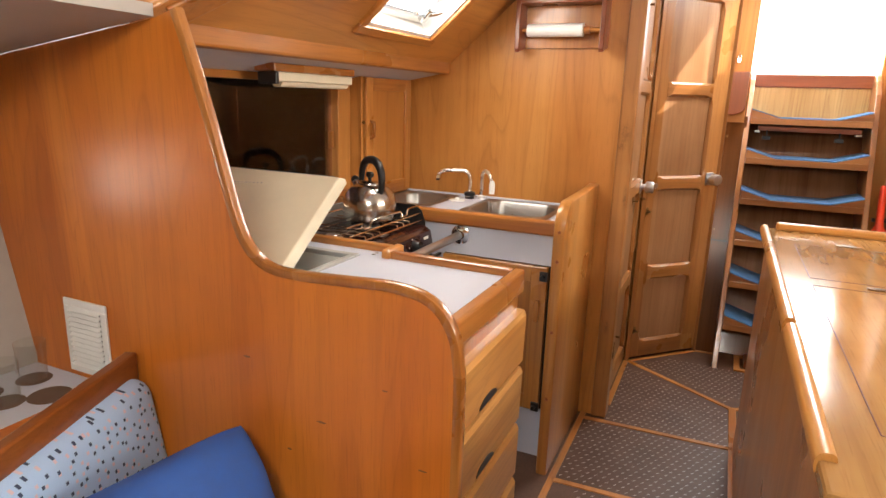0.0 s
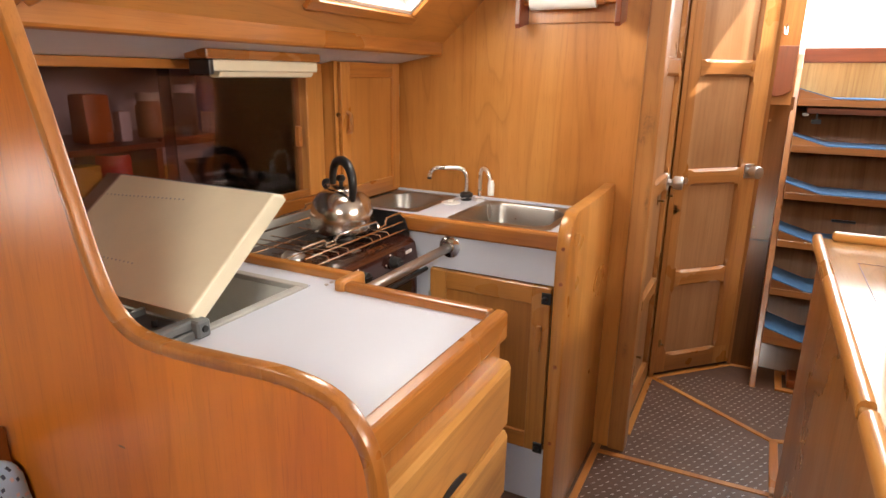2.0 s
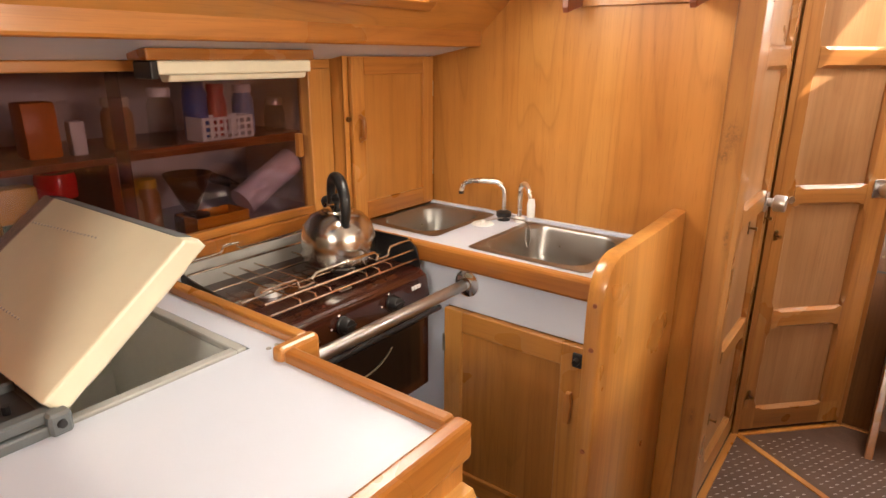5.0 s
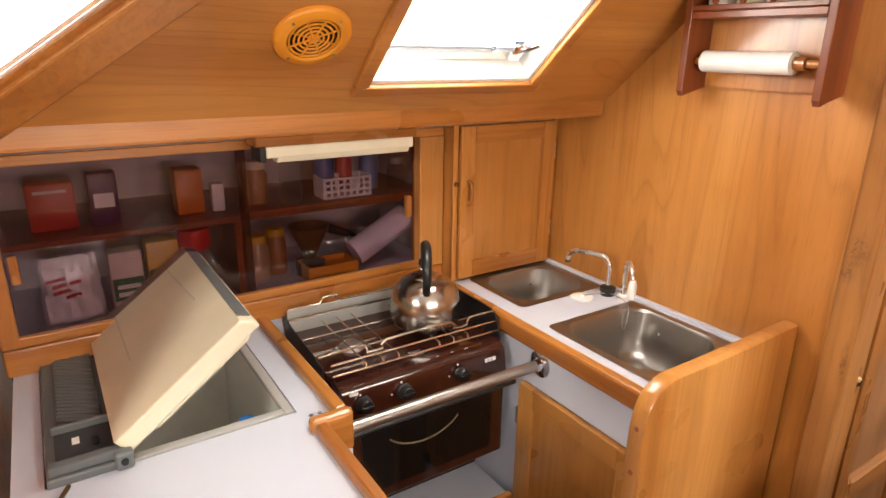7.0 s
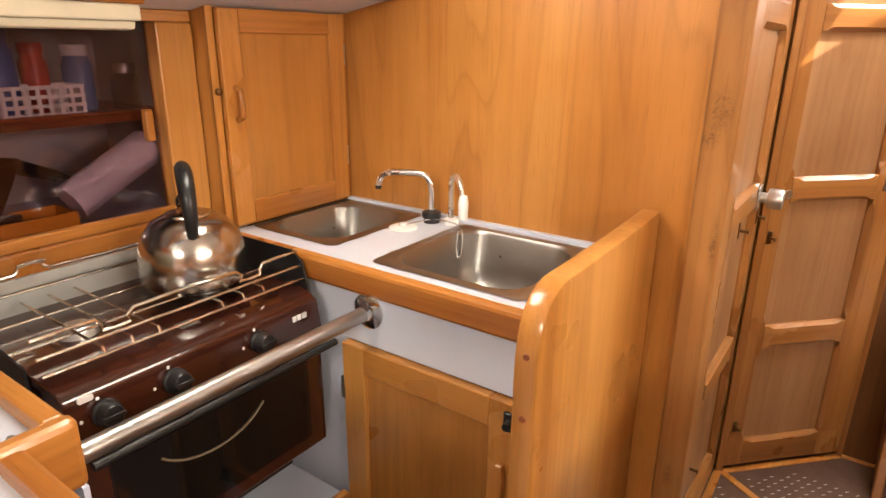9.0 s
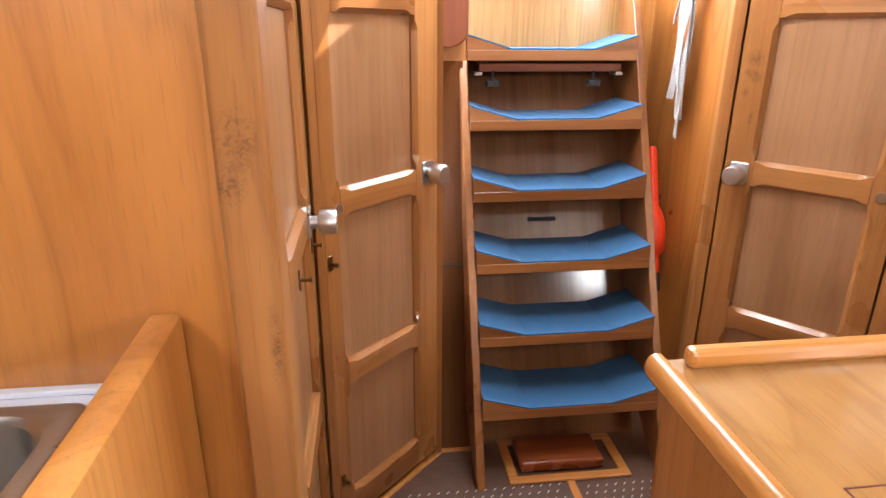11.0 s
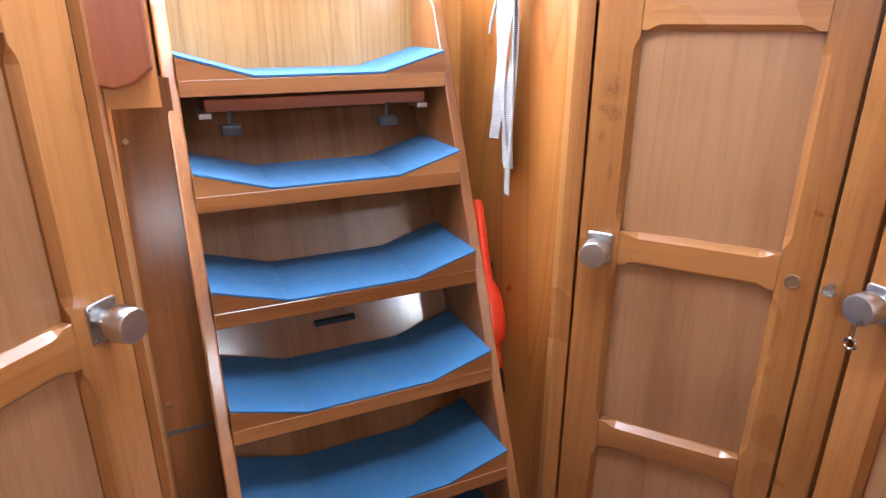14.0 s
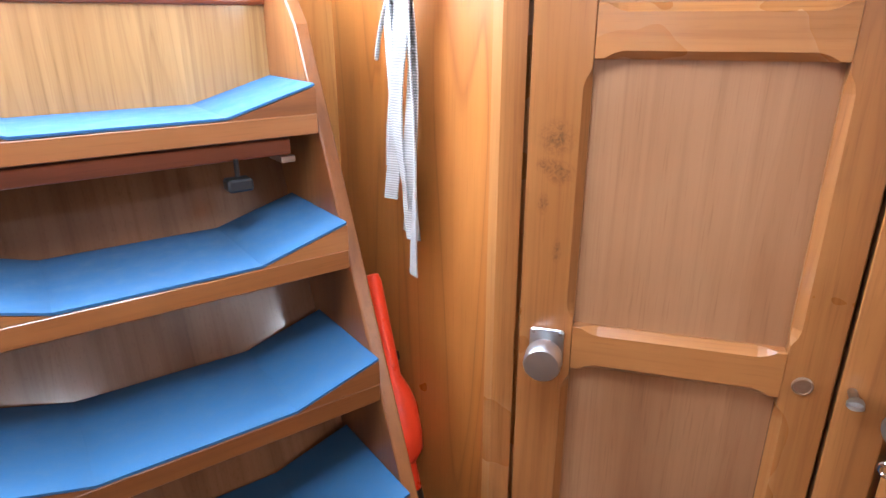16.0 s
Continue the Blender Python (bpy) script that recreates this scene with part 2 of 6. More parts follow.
brown_enamel = plain("brown_enamel", (0.040, 0.010, 0.006), 0.16, vary=0.2, coat=0.5, relief=0)
bronze = plain("bronze", (0.22, 0.13, 0.06), 0.35, 1.0, vary=0.2)
white_plastic = plain("white_plastic", (0.80, 0.80, 0.78), 0.35, vary=0.04)
blue_tread = plain("blue_tread_mat", (0.028, 0.106, 0.230), 0.8, vary=0.12, scale=30, relief=0.3)
blue_tread.node_tree.nodes["Principled BSDF"].inputs["Sheen Weight"].default_value = 0.06
red_plastic = plain("red_plastic", (0.85, 0.055, 0.014), 0.3, vary=0.06)
# near-black for the joint line and for shade in gaps
joint_and_shade = plain("joint_and_shade", (0.02, 0.014, 0.01), 0.8)
ochre = plain("ochre_plastic", (0.70, 0.27, 0.02), 0.4, vary=0.06)
blue_cloth = plain("blue_cotton", (0.030, 0.100, 0.37), 0.85, vary=0.15, scale=25, relief=0.3)
hull_grey = plain("hull_locker_lining", (0.62, 0.60, 0.59), 0.6, vary=0.1)
red_mark = plain("red_line", (0.10, 0.016, 0.010), 0.6)


def webbing_mat():
    """Woven tape: fine cross ribs, greyed here and there."""
    m, nt, b = mat_base("ribbed_white_webbing")
    tc = nt.nodes.new("ShaderNodeTexCoord")
    wv = nd(nt, "ShaderNodeTexWave", Scale=75.0, Distortion=1.0, Detail=2.0)
    wv.bands_direction = 'Z'
    nt.links.new(tc.outputs["Object"], wv.inputs[0])
    n = nd(nt, "ShaderNodeTexNoise", Scale=25.0, Detail=3.0)
    nt.links.new(tc.outputs["Object"], n.inputs[0])
    c = ramp(nt, wv.outputs[0], [(0.15, (0.32, 0.315, 0.30)), (0.6, (0.50, 0.49, 0.47))])
    g = ramp(nt, n.outputs[0], [(0.3, (0.75, 0.74, 0.72)), (0.7, (1.0, 1.0, 1.0))])
    nt.links.new(mixc(nt, 1.0, c, g, 'MULTIPLY'), b.inputs["Base Color"])
    b.inputs["Roughness"].default_value = 0.85
    bump(nt, b, wv.outputs[0], 0.6, 0.001)
    return m


def carpet_mat():
    m, nt, b = mat_base("brown_ribbed_matting")
    v, raw, rnd = coords(nt, (1, 1, 1))
    n = nd(nt, "ShaderNodeTexNoise", Scale=9.0, Detail=5.0, Roughness=0.65)
    nt.links.new(v, n.inputs[0])
    n2 = nd(nt, "ShaderNodeTexNoise", Scale=380.0, Detail=2.0)
    nt.links.new(v, n2.inputs[0])
    c = ramp(nt, n.outputs[0], [(0.3, (0.074, 0.034, 0.020)), (0.7, (0.118, 0.060, 0.038))])
    g = ramp(nt, n2.outputs[0], [(0.3, (0.7, 0.7, 0.7)), (0.7, (1.2, 1.2, 1.2))])
    nt.links.new(mixc(nt, 0.8, c, g, 'MULTIPLY'), b.inputs["Base Color"])
    b.inputs["Roughness"].default_value = 0.5
    b.inputs["Specular IOR Level"].default_value = 0.3
    bump(nt, b, n2.outputs[0], 0.3, 0.001)
    return m


def smoked_pane():
    m, nt, b = mat_base("smoked_acrylic")
    nt.nodes.remove(b)
    out = nt.nodes["Material Output"]
    tr = nt.nodes.new("ShaderNodeBsdfTransparent")
    tr.inputs[0].default_value = (0.64, 0.51, 0.54, 1)
    gl = nt.nodes.new("ShaderNodeBsdfGlossy")
    gl.inputs["Roughness"].default_value = 0.04
    fr = nd(nt, "ShaderNodeLayerWeight", Blend=0.32)
    mx = nt.nodes.new("ShaderNodeMixShader")
    nt.links.new(fr.outputs[0], mx.inputs[0])
    nt.links.new(tr.outputs[0], mx.inputs[1])
    nt.links.new(gl.outputs[0], mx.inputs[2])
    nt.links.new(mx.outputs[0], out.inputs[0])
    return m


def clear_glass(name, tint=(0.97, 0.98, 0.98), rough=0.02):
    m, nt, b = mat_base(name)
    nt.nodes.remove(b)
    out = nt.nodes["Material Output"]
    tr = nt.nodes.new("ShaderNodeBsdfTransparent")
    tr.inputs[0].default_value = (*tint, 1)
    gl = nt.nodes.new("ShaderNodeBsdfGlossy")
    gl.inputs["Roughness"].default_value = rough
    fr = nd(nt, "ShaderNodeLayerWeight", Blend=0.10)
    mx = nt.nodes.new("ShaderNodeMixShader")
    nt.links.new(fr.outputs[1], mx.inputs[0])
    nt.links.new(tr.outputs[0], mx.inputs[1])
    nt.links.new(gl.outputs[0], mx.inputs[2])
    nt.links.new(mx.outputs[0], out.inputs[0])
    return m


def pattern_cloth():
    """Pale blue cotton strewn with small dark and pink squares."""
    m, nt, b = mat_base("patterned_cotton")
    tc = nt.nodes.new("ShaderNodeTexCoord")
    sep = nt.nodes.new("ShaderNodeSeparateXYZ")
    nt.links.new(tc.outputs["Object"], sep.inputs[0])
    flat = nt.nodes.new("ShaderNodeCombineXYZ")
    nt.links.new(sep.outputs[1], flat.inputs[0])
    nt.links.new(sep.outputs[2], flat.inputs[1])
    rot = nt.nodes.new("ShaderNodeMapping")
    rot.inputs["Scale"].default_value = (38, 38, 38)
    nt.links.new(flat.outputs[0], rot.inputs[0])
    marks = []
    for shift, cut in ((0.0, 0.125), (9.3, 0.12)):
        sh = nt.nodes.new("ShaderNodeVectorMath")
        sh.operation, sh.inputs[1].default_value = 'ADD', (shift, shift * 0.7, shift * 1.3)
        nt.links.new(rot.outputs[0], sh.inputs[0])
        vo = nt.nodes.new("ShaderNodeTexVoronoi")
        vo.voronoi_dimensions = '2D'
        vo.inputs["Scale"].default_value = 1.0
        vo.distance = 'CHEBYCHEV'
        vo.inputs["Randomness"].default_value = 0.75
        nt.links.new(sh.outputs[0], vo.inputs["Vector"])
        lt = nt.nodes.new("ShaderNodeMath")
        lt.operation, lt.inputs[1].default_value = 'LESS_THAN', cut
        nt.links.new(vo.outputs["Distance"], lt.inputs[0])
        marks.append(lt.outputs[0])
    n = nd(nt, "ShaderNodeTexNoise", Scale=300.0, Detail=2.0)
    nt.links.new(tc.outputs["Object"], n.inputs[0])
    c = mixc(nt, marks[1], (0.40, 0.58, 0.84), (0.66, 0.50, 0.60))
    c = mixc(nt, marks[0], c, (0.045, 0.065, 0.14))
    nt.links.new(c, b.inputs["Base Color"])
    b.inputs["Roughness"].default_value = 0.85
    bump(nt, b, n.outputs[0], 0.25, 0.0008)
    return m


webbing = webbing_mat()
matting = carpet_mat()
smoked = smoked_pane()
glass = clear_glass("tumbler_glass", (0.90, 0.90, 0.88), 0.08)
hatch_glass = clear_glass("hatch_glass", (0.98, 0.99, 1.0))
cotton = pattern_cloth()

# ---- mesh helpers ----


def part(name, bm, material, parent=None, label="", smooth=False):
    """Links bm as one mesh object, under a thing or a part if given."""
    me = bpy.data.meshes.new(name)
    bmesh.ops.recalc_face_normals(bm, faces=bm.faces)
    if smooth:
        for f in bm.faces:
            f.smooth = True
    bm.to_mesh(me)
    bm.free()
    me.materials.append(material)
    if smooth:
        me.set_sharp_from_angle(angle=radians(38))
    ob = new(name, me)
    if parent:
        ob.parent = parent
    if label:
        ob["label"] = label
    return ob


def thing(name, label, category, x=0, y=0, z=0, rz=0, group="", kind=""):
    ob = new(name)
    ob.empty_display_size = 0.05
    ob.matrix_basis = pose(x, y, z, 0, 0, rz)
    return tagged(ob, label, category, group, kind)


def box(x0, x1, y0, y1, z0, z1, bevel=0.0, seg=2, bm=None, m=None):
    t = bmesh.new()
    bmesh.ops.create_cube(t, size=1)
    for v in t.verts:
        v.co = Vector(((x0 + x1) / 2 + v.co.x * (x1 - x0), (y0 + y1) / 2 + v.co.y * (y1 - y0), (z0 + z1) / 2 + v.co.z * (z1 - z0)))
    if bevel:
        bmesh.ops.bevel(t, geom=t.edges[:], offset=bevel, segments=seg, affect='EDGES', profile=0.5)
    return merge(bm, t, m)


def merge(bm, t, m=None):
    if m is not None:
        t.transform(m)
    if bm is None:
        return t
    me = bpy.data.meshes.new("tmp")
    t.to_mesh(me)
    t.free()
    bm.from_mesh(me)
    bpy.data.meshes.remove(me)
    return bm


def prism(pts, axis, a, b, bevel=0.0, seg=2, bm=None, m=None):
    """A 2D outline pushed along axis from a to b. axis 0: pts are (y, z); 1: (x, z); 2: (x, y)."""
    t = bmesh.new()

    def put(p, h):
        return Vector((h, p[0], p[1])) if axis == 0 else Vector((p[0], h, p[1])) if axis == 1 else Vector((p[0], p[1], h))
    lo = [t.verts.new(put(p, a)) for p in pts]
    hi = [t.verts.new(put(p, b)) for p in pts]
    n = len(pts)
    t.faces.new(lo)
    t.faces.new(hi)
    for i in range(n):
        t.faces.new((lo[i], lo[(i + 1) % n], hi[(i + 1) % n], hi[i]))
    bmesh.ops.recalc_face_normals(t, faces=t.faces)
    if bevel:
        caps = [e for e in t.edges if len(e.link_faces) == 2 and any(len(f.verts) == n and n != 4 for f in e.link_faces)]
        bmesh.ops.bevel(t, geom=caps if n != 4 else t.edges[:], offset=bevel, segments=seg, affect='EDGES', profile=0.5)
    return merge(bm, t, m)


def tube(pts, r, sides=10, bm=None, m=None, caps=True, closed=False):
    """A round bar along points."""
    t = bmesh.new()
    pts = [Vector(p) for p in pts]
    rings = []
    up = None
    for i, p in enumerate(pts):
        if closed:
            d = pts[(i + 1) % len(pts)] - pts[i - 1]
        else:
            d = pts[min(i + 1, len(pts) - 1)] - pts[max(i - 1, 0)]
        d.normalize()
        if up is None:
            up = d.orthogonal().normalized()
        up = (up - d * up.dot(d)).normalized()
        side = d.cross(up)
        rad = r[i] if isinstance(r, (list, tuple)) else r
        rings.append([t.verts.new(p + (up * math.cos(2 * math.pi * k / sides) + side * math.sin(2 * math.pi * k / sides)) * rad) for k in range(sides)])
    last = len(rings) if closed else len(rings) - 1
    for i in range(last):
        A, B = rings[i], rings[(i + 1) % len(rings)]
        for k in range(sides):
            t.faces.new((A[k], A[(k + 1) % sides], B[(k + 1) % sides], B[k]))
    if caps and not closed:
        t.faces.new(rings[0])
        t.faces.new(rings[-1])
    return merge(bm, t, m)


def lathe(profile, sides=24, bm=None, m=None):
    """(radius, height) pairs turned round z."""
    t = bmesh.new()
    rings = []
    for r, h in profile:
        if r < 1e-5:
            rings.append([t.verts.new((0, 0, h))])
        else:
            rings.append([t.verts.new((r * math.cos(2 * math.pi * k / sides), r * math.sin(2 * math.pi * k / sides), h)) for k in range(sides)])
    for A, B in zip(rings, rings[1:]):
        for k in range(sides):
            q = (k + 1) % sides
            if len(A) == 1 and len(B) > 1:
                t.faces.new((A[0], B[k], B[q]))
            elif len(B) == 1 and len(A) > 1:
                t.faces.new((A[k], A[q], B[0]))
            elif len(A) > 1:
                t.faces.new((A[k], A[q], B[q], B[k]))
    return merge(bm, t, m)


def arc(cx, cy, r, a0, a1, n=8):
    return [(cx + r * math.cos(radians(a0 + (a1 - a0) * i / n)), cy + r * math.sin(radians(a0 + (a1 - a0) * i / n))) for i in range(n + 1)]


def rounded(x0, x1, y0, y1, r, n=5):
    return arc(x1 - r, y1 - r, r, 0, 90, n) + arc(x0 + r, y1 - r, r, 90, 180, n) + arc(x0 + r, y0 + r, r, 180, 270, n) + arc(x1 - r, y0 + r, r, 270, 360, n)


def strip(path, half, axis, a, b, bevel=0.004, bm=None):
    """A batten of thickness 2*half that follows a 2D path, as wide as a to b along axis."""
    left, right = [], []
    for i, p in enumerate(path):
        q0, q1 = path[max(i - 1, 0)], path[min(i + 1, len(path) - 1)]
        d = Vector((q1[0] - q0[0], q1[1] - q0[1])).normalized()
        n = Vector((-d.y, d.x)) * half
        left.append((p[0] + n.x, p[1] + n.y))
        right.append((p[0] - n.x, p[1] - n.y))
    return prism(left + right[::-1], axis, a, b, bevel, 2, bm)


def smooth_path(pts, n=4):
    """A Catmull-Rom line through points."""
    out = []
    P = [Vector(p) for p in pts]
    P = [P[0] * 2 - P[1]] + P + [P[-1] * 2 - P[-2]]
    for i in range(1, len(P) - 2):
        for k in range(n):
            u = k / n
            out.append(tuple(0.5 * ((2 * P[i]) + (P[i + 1] - P[i - 1]) * u + (2 * P[i - 1] - 5 * P[i] + 4 * P[i + 1] - P[i + 2]) * u * u + (3 * P[i] - P[i - 1] - 3 * P[i + 1] + P[i + 2]) * u ** 3)))
    out.append(tuple(P[-2]))
    return out


def structure(name, bm, material, label, category, smooth=False):
    return tagged(part(name, bm, material, None, "", smooth), label, category, "", "structure")


def cells(u, v, holes):
    """Rectangles that fill u x v but for the holes (u0, u1, v0, v1)."""
    us = sorted({*u, *[h[i] for h in holes for i in (0, 1)]})
    vs = sorted({*v, *[h[i] for h in holes for i in (2, 3)]})
    for a, b in zip(us, us[1:]):
        for c, d in zip(vs, vs[1:]):
            if not any(h[0] <= (a + b) / 2 <= h[1] and h[2] <= (c + d) / 2 <= h[3] for h in holes):
                yield a, b, c, d


# ---- floor ----
floor = structure("floor", box(-1.8, 1.9, -1.4, 4.3, -0.06, 0.0), matting, "brown ribbed rubber matting on the cabin sole", "floor")


def floor_strip(x0, y0, x1, y1, w=0.024):
    d = Vector((x1 - x0, y1 - y0))
    t = box(0, d.length, -w / 2, w / 2, -0.004, 0.004, 0.0015, 1)
    t.transform(pose(x0, y0, 0, 0, 0, math.degrees(math.atan2(d.y, d.x))))
    return part("wood_strip", t, trim[1], floor, "thin pale wooden strip between mats")


floor_strip(-0.395, 1.45, -0.395, 2.50)
floor_strip(-0.395, 2.455, 0.200, 2.475)
floor_strip(-0.395, 1.955, 0.200, 1.975)
floor_strip(-0.300, 3.160, 0.200, 2.835)
floor_strip(0.200, 0.80, 0.200, 2.845, 0.03)
floor_strip(0.200, 2.840, 0.397, 2.92)
floor_strip(0.397, 2.92, 0.397, 3.30)
floor_strip(-0.300, 3.165, 0.010, 3.488)
floor_strip(-0.312, 2.62, -0.312, 3.16)
floor_strip(0.010, 3.488, 0.115, 3.488)

# ---- walls and ceilings ----
bulk = smooth_path([(-0.337, 0.0), (-0.337, 0.45), (-0.337, 0.80), (-0.340, 0.875), (-0.354, 0.938), (-0.396, 0.984), (-0.47, 0.998), (-0.57, 0.993), (-0.675, 0.989), (-0.742, 0.996), (-0.788, 1.029),
                    (-0.817, 1.088), (-0.843, 1.177), (-0.873, 1.28), (-0.906, 1.38), (-0.936, 1.465)], 4)
wall_forward = structure("wall_forward", prism(bulk + [(-0.985, 1.450), (-1.47, 1.382), (-1.60, 1.32), (-1.60, 0.0)], 1, 0.900, 0.914), rosy_x, "glossy reddish wooden bulkhead with a swept curved edge", "bulkhead")
part("edge_trim", strip(bulk, 0.009, 1, 0.896, 0.919, 0.0045), trim[2], wall_forward, "rounded honey-coloured edge moulding", True)

wall_galley_aft = structure("wall_galley_aft", prism([(-1.80, 0), (-0.362, 0), (-0.362, 1.95), (-0.565, 1.95), (-1.118, 1.462), (-1.80, 1.462)], 1, 2.500, 2.530), honey[2], "honey veneer bulkhead behind the sinks", "bulkhead")
post = structure("post", box(-0.362, -0.300, 2.488, 2.560, 0, 1.95, 0.006), knotty, "solid wooden corner post with knots", "post")
wall_door_jamb = structure("wall_door_jamb", box(-0.362, -0.318, 2.560, 2.622, 0, 1.95, 0.003), doorw[2], "wooden door jamb", "wall")
wall_locker_back = structure("wall_locker_back", box(-1.80, -1.76, 0.930, 2.500, 0, 1.44), hull_grey, "pale hull lining at the back of the locker", "wall")
IN = ((0.0, -1.49), (0.66, -1.487), (1.0, -1.565), (1.383, -1.48))


def hull_x(z):
    for (z0, x0), (z1, x1) in zip(IN, IN[1:]):
        if z0 <= z <= z1:
            return x0 + (x1 - x0) * (z - z0) / (z1 - z0)
    return IN[-1][1]


def hull_band(bm, z0, z1, y0, y1):
    zs = [z0] + [z for z, _ in IN if z0 < z < z1] + [z1]
    return prism([(hull_x(z), z) for z in zs] + [(-1.68, z1), (-1.68, z0)], 1, y0, y1, bm=bm)


PORT = (0.33, 0.63, 0.98, 1.15)
bm = bmesh.new()
hull_band(bm, 0.0, 1.383, -1.4, PORT[0])
hull_band(bm, 0.0, PORT[2], PORT[0], PORT[1])
hull_band(bm, PORT[3], 1.383, PORT[0], PORT[1])
hull_band(bm, 0.0, 1.383, PORT[1], 0.900)
wall_hull = structure("wall_hull", bm, shaded_lining, "cream padded hull lining with a small portlight", "wall")
deck_underside = structure("deck_underside", prism([(-1.80, 1.424), (-1.372, 1.424), (-1.370, 1.380), (-1.322, 1.380), (-1.095, 1.424), (-1.095, 1.45), (-1.80, 1.45)], 1, 0.916, 2.500), white_lam, "white lining under the side deck", "ceiling")

SLOPE = Matrix(((0, 0.7496, 0.6619, -1.10), (1, 0, 0, 0), (0, 0.6619, -0.7496, 1.448), (0, 0, 0, 1)))
HATCH = (1.680, 2.135, 0.119, 0.56)
bm = bmesh.new()
for a, b, c, d in cells((1.62, 2.50), (0, 0.758), [HATCH]):
    box(a, b, c, d, -0.03, 0, bm=bm)
prism([(1.62, 0), (1.62, 0.758), (1.592, 0.758), (0.918, 0)], 2, -0.03, 0, bm=bm)
bmesh.ops.remove_doubles(bm, verts=bm.verts, dist=0.0001)
bm.transform(SLOPE)
wall_cabin_side = structure("wall_cabin_side", bm, honey[1], "sloping cabin side in honey wood", "wall")
beam = structure("beam", box(-1.140, -1.085, 0.945, 2.499, 1.416, 1.470, 0.008), trim[1], "long horizontal wooden beam under the cabin side", "beam")
for off, wid, lo, hi, nm in ((0.0, 0.068, -0.002, 0.030, "corner_beam"), (-0.075, 0.075, 0.004, 0.020, "corner_plank")):
    t = box(-0.09, 0.95, -wid / 2, wid / 2, lo, hi, 0.005)
    t.transform(SLOPE @ pose(1.055 - off * -0.747, 0.115 + off * -0.664 * -1, 0, 0, 0, 48.4))
    structure(nm, t, trim[0], "diagonal wooden corner beam of the cabin side", "beam")

# white lining of the saloon's cabin side and the deck above its settee
t = box(-1.4, 0.918, 0.05, 0.80, -0.03, 0)
t.transform(SLOPE)
wall_saloon_side = structure("wall_saloon_side", t, shaded_lining, "white sloping cabin side in the saloon", "wall")
ceiling_side_deck = structure("ceiling_side_deck", prism([(-1.60, 1.362), (-1.47, 1.384), (-0.985, 1.452), (-0.985, 1.475), (-1.60, 1.40)], 1, -1.4, 0.898), shaded_lining, "cream ceiling under the side deck", "ceiling")

# the slide is the companionway's; the other two openings are added for fill light
SLIDE, LADDER_FILL_HATCH, SALOON_FILL_HATCH = (0.10, 0.73, 3.53, 4.02), (0.12, 0.54, 3.05, 3.43), (-0.24, 0.34, -0.74, -0.16)
bm = bmesh.new()
for a, b, c, d in cells((-0.56, 1.75), (-1.4, 4.05), [SLIDE, LADDER_FILL_HATCH, SALOON_FILL_HATCH]):
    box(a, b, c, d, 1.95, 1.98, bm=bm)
ceiling = structure("ceiling", bm, white_lining, "white cabin ceiling with the open slide and two added hatches", "ceiling")

STAR = ((0.95, 1.37, 1.44, 1.76), (1.65, 2.07, 1.44, 1.76))
bm = bmesh.new()
for a, b, c, d in cells((-1.4, 2.42), (0, 1.95), STAR):
    box(1.60, 1.64, a, b, c, d, bm=bm)
bmesh.ops.remove_doubles(bm, verts=bm.verts, dist=0.0001)
wall_starboard = structure("wall_starboard", bm, honey[2], "plain wooden cabin wall", "wall")
wall_saloon_end = structure("wall_saloon_end", box(-1.66, 1.64, -1.44, -1.40, 0, 1.98), honey[2], "plain wooden wall at the saloon end", "wall")
wall_nav = structure("wall_nav", box(1.18, 1.64, 2.42, 2.46, 0, 1.95), honey[2], "plain wooden wall beside the cabin door", "wall")
wall_port_aft = structure("wall_port_aft", box(-0.40, -0.362, 2.53, 3.30, 0, 1.95), honey[2], "plain wooden wall behind the cabin door", "wall")
wall_head = structure("wall_head", box(1.19, 1.23, 2.42, 3.15, 0, 1.95), honey[2], "plain wooden wall behind the cabin door", "wall")

# bright overcast glare outside the openings
def glow_mat():
    m, nt, b = mat_base("white_glare")
    b.inputs["Base Color"].default_value = (1, 1, 1, 1)
    b.inputs["Emission Color"].default_value = (1.0, 0.99, 0.97, 1)
    b.inputs["Emission Strength"].default_value = 0.75
    return m


glare = glow_mat()
structure("backdrop", box(-1.2, 1.9, 4.95, 4.97, 0.9, 3.2), glare, "plain white glare of sky beyond the companionway", "backdrop")
structure("backdrop", box(-2.9, -2.88, -1.5, 9.0, 0.6, 4.5), glare, "plain white glare of sky beyond the side hatch", "backdrop")
pl = thing("portlight", "small bright portlight in the hull lining", "window", -1.56, 0.48, 1.065)
for a, b, c, e in ((-0.165, 0.165, 0.085, 0.10), (-0.165, 0.165, -0.10, -0.085), (-0.165, -0.15, -0.085, 0.085), (0.15, 0.165, -0.085, 0.085)):
    part("frame_bar", box(-0.04, 0.030, a, b, c, e, 0.003, 1), trim[1], pl)
part("pane", box(-0.012, -0.006, -0.15, 0.15, -0.085, 0.085), hatch_glass, pl).visible_shadow = False
# opaque panes, so that no sun enters by them
milk = plain("milky_acrylic", (0.80, 0.80, 0.78), 0.3, vary=0.02)
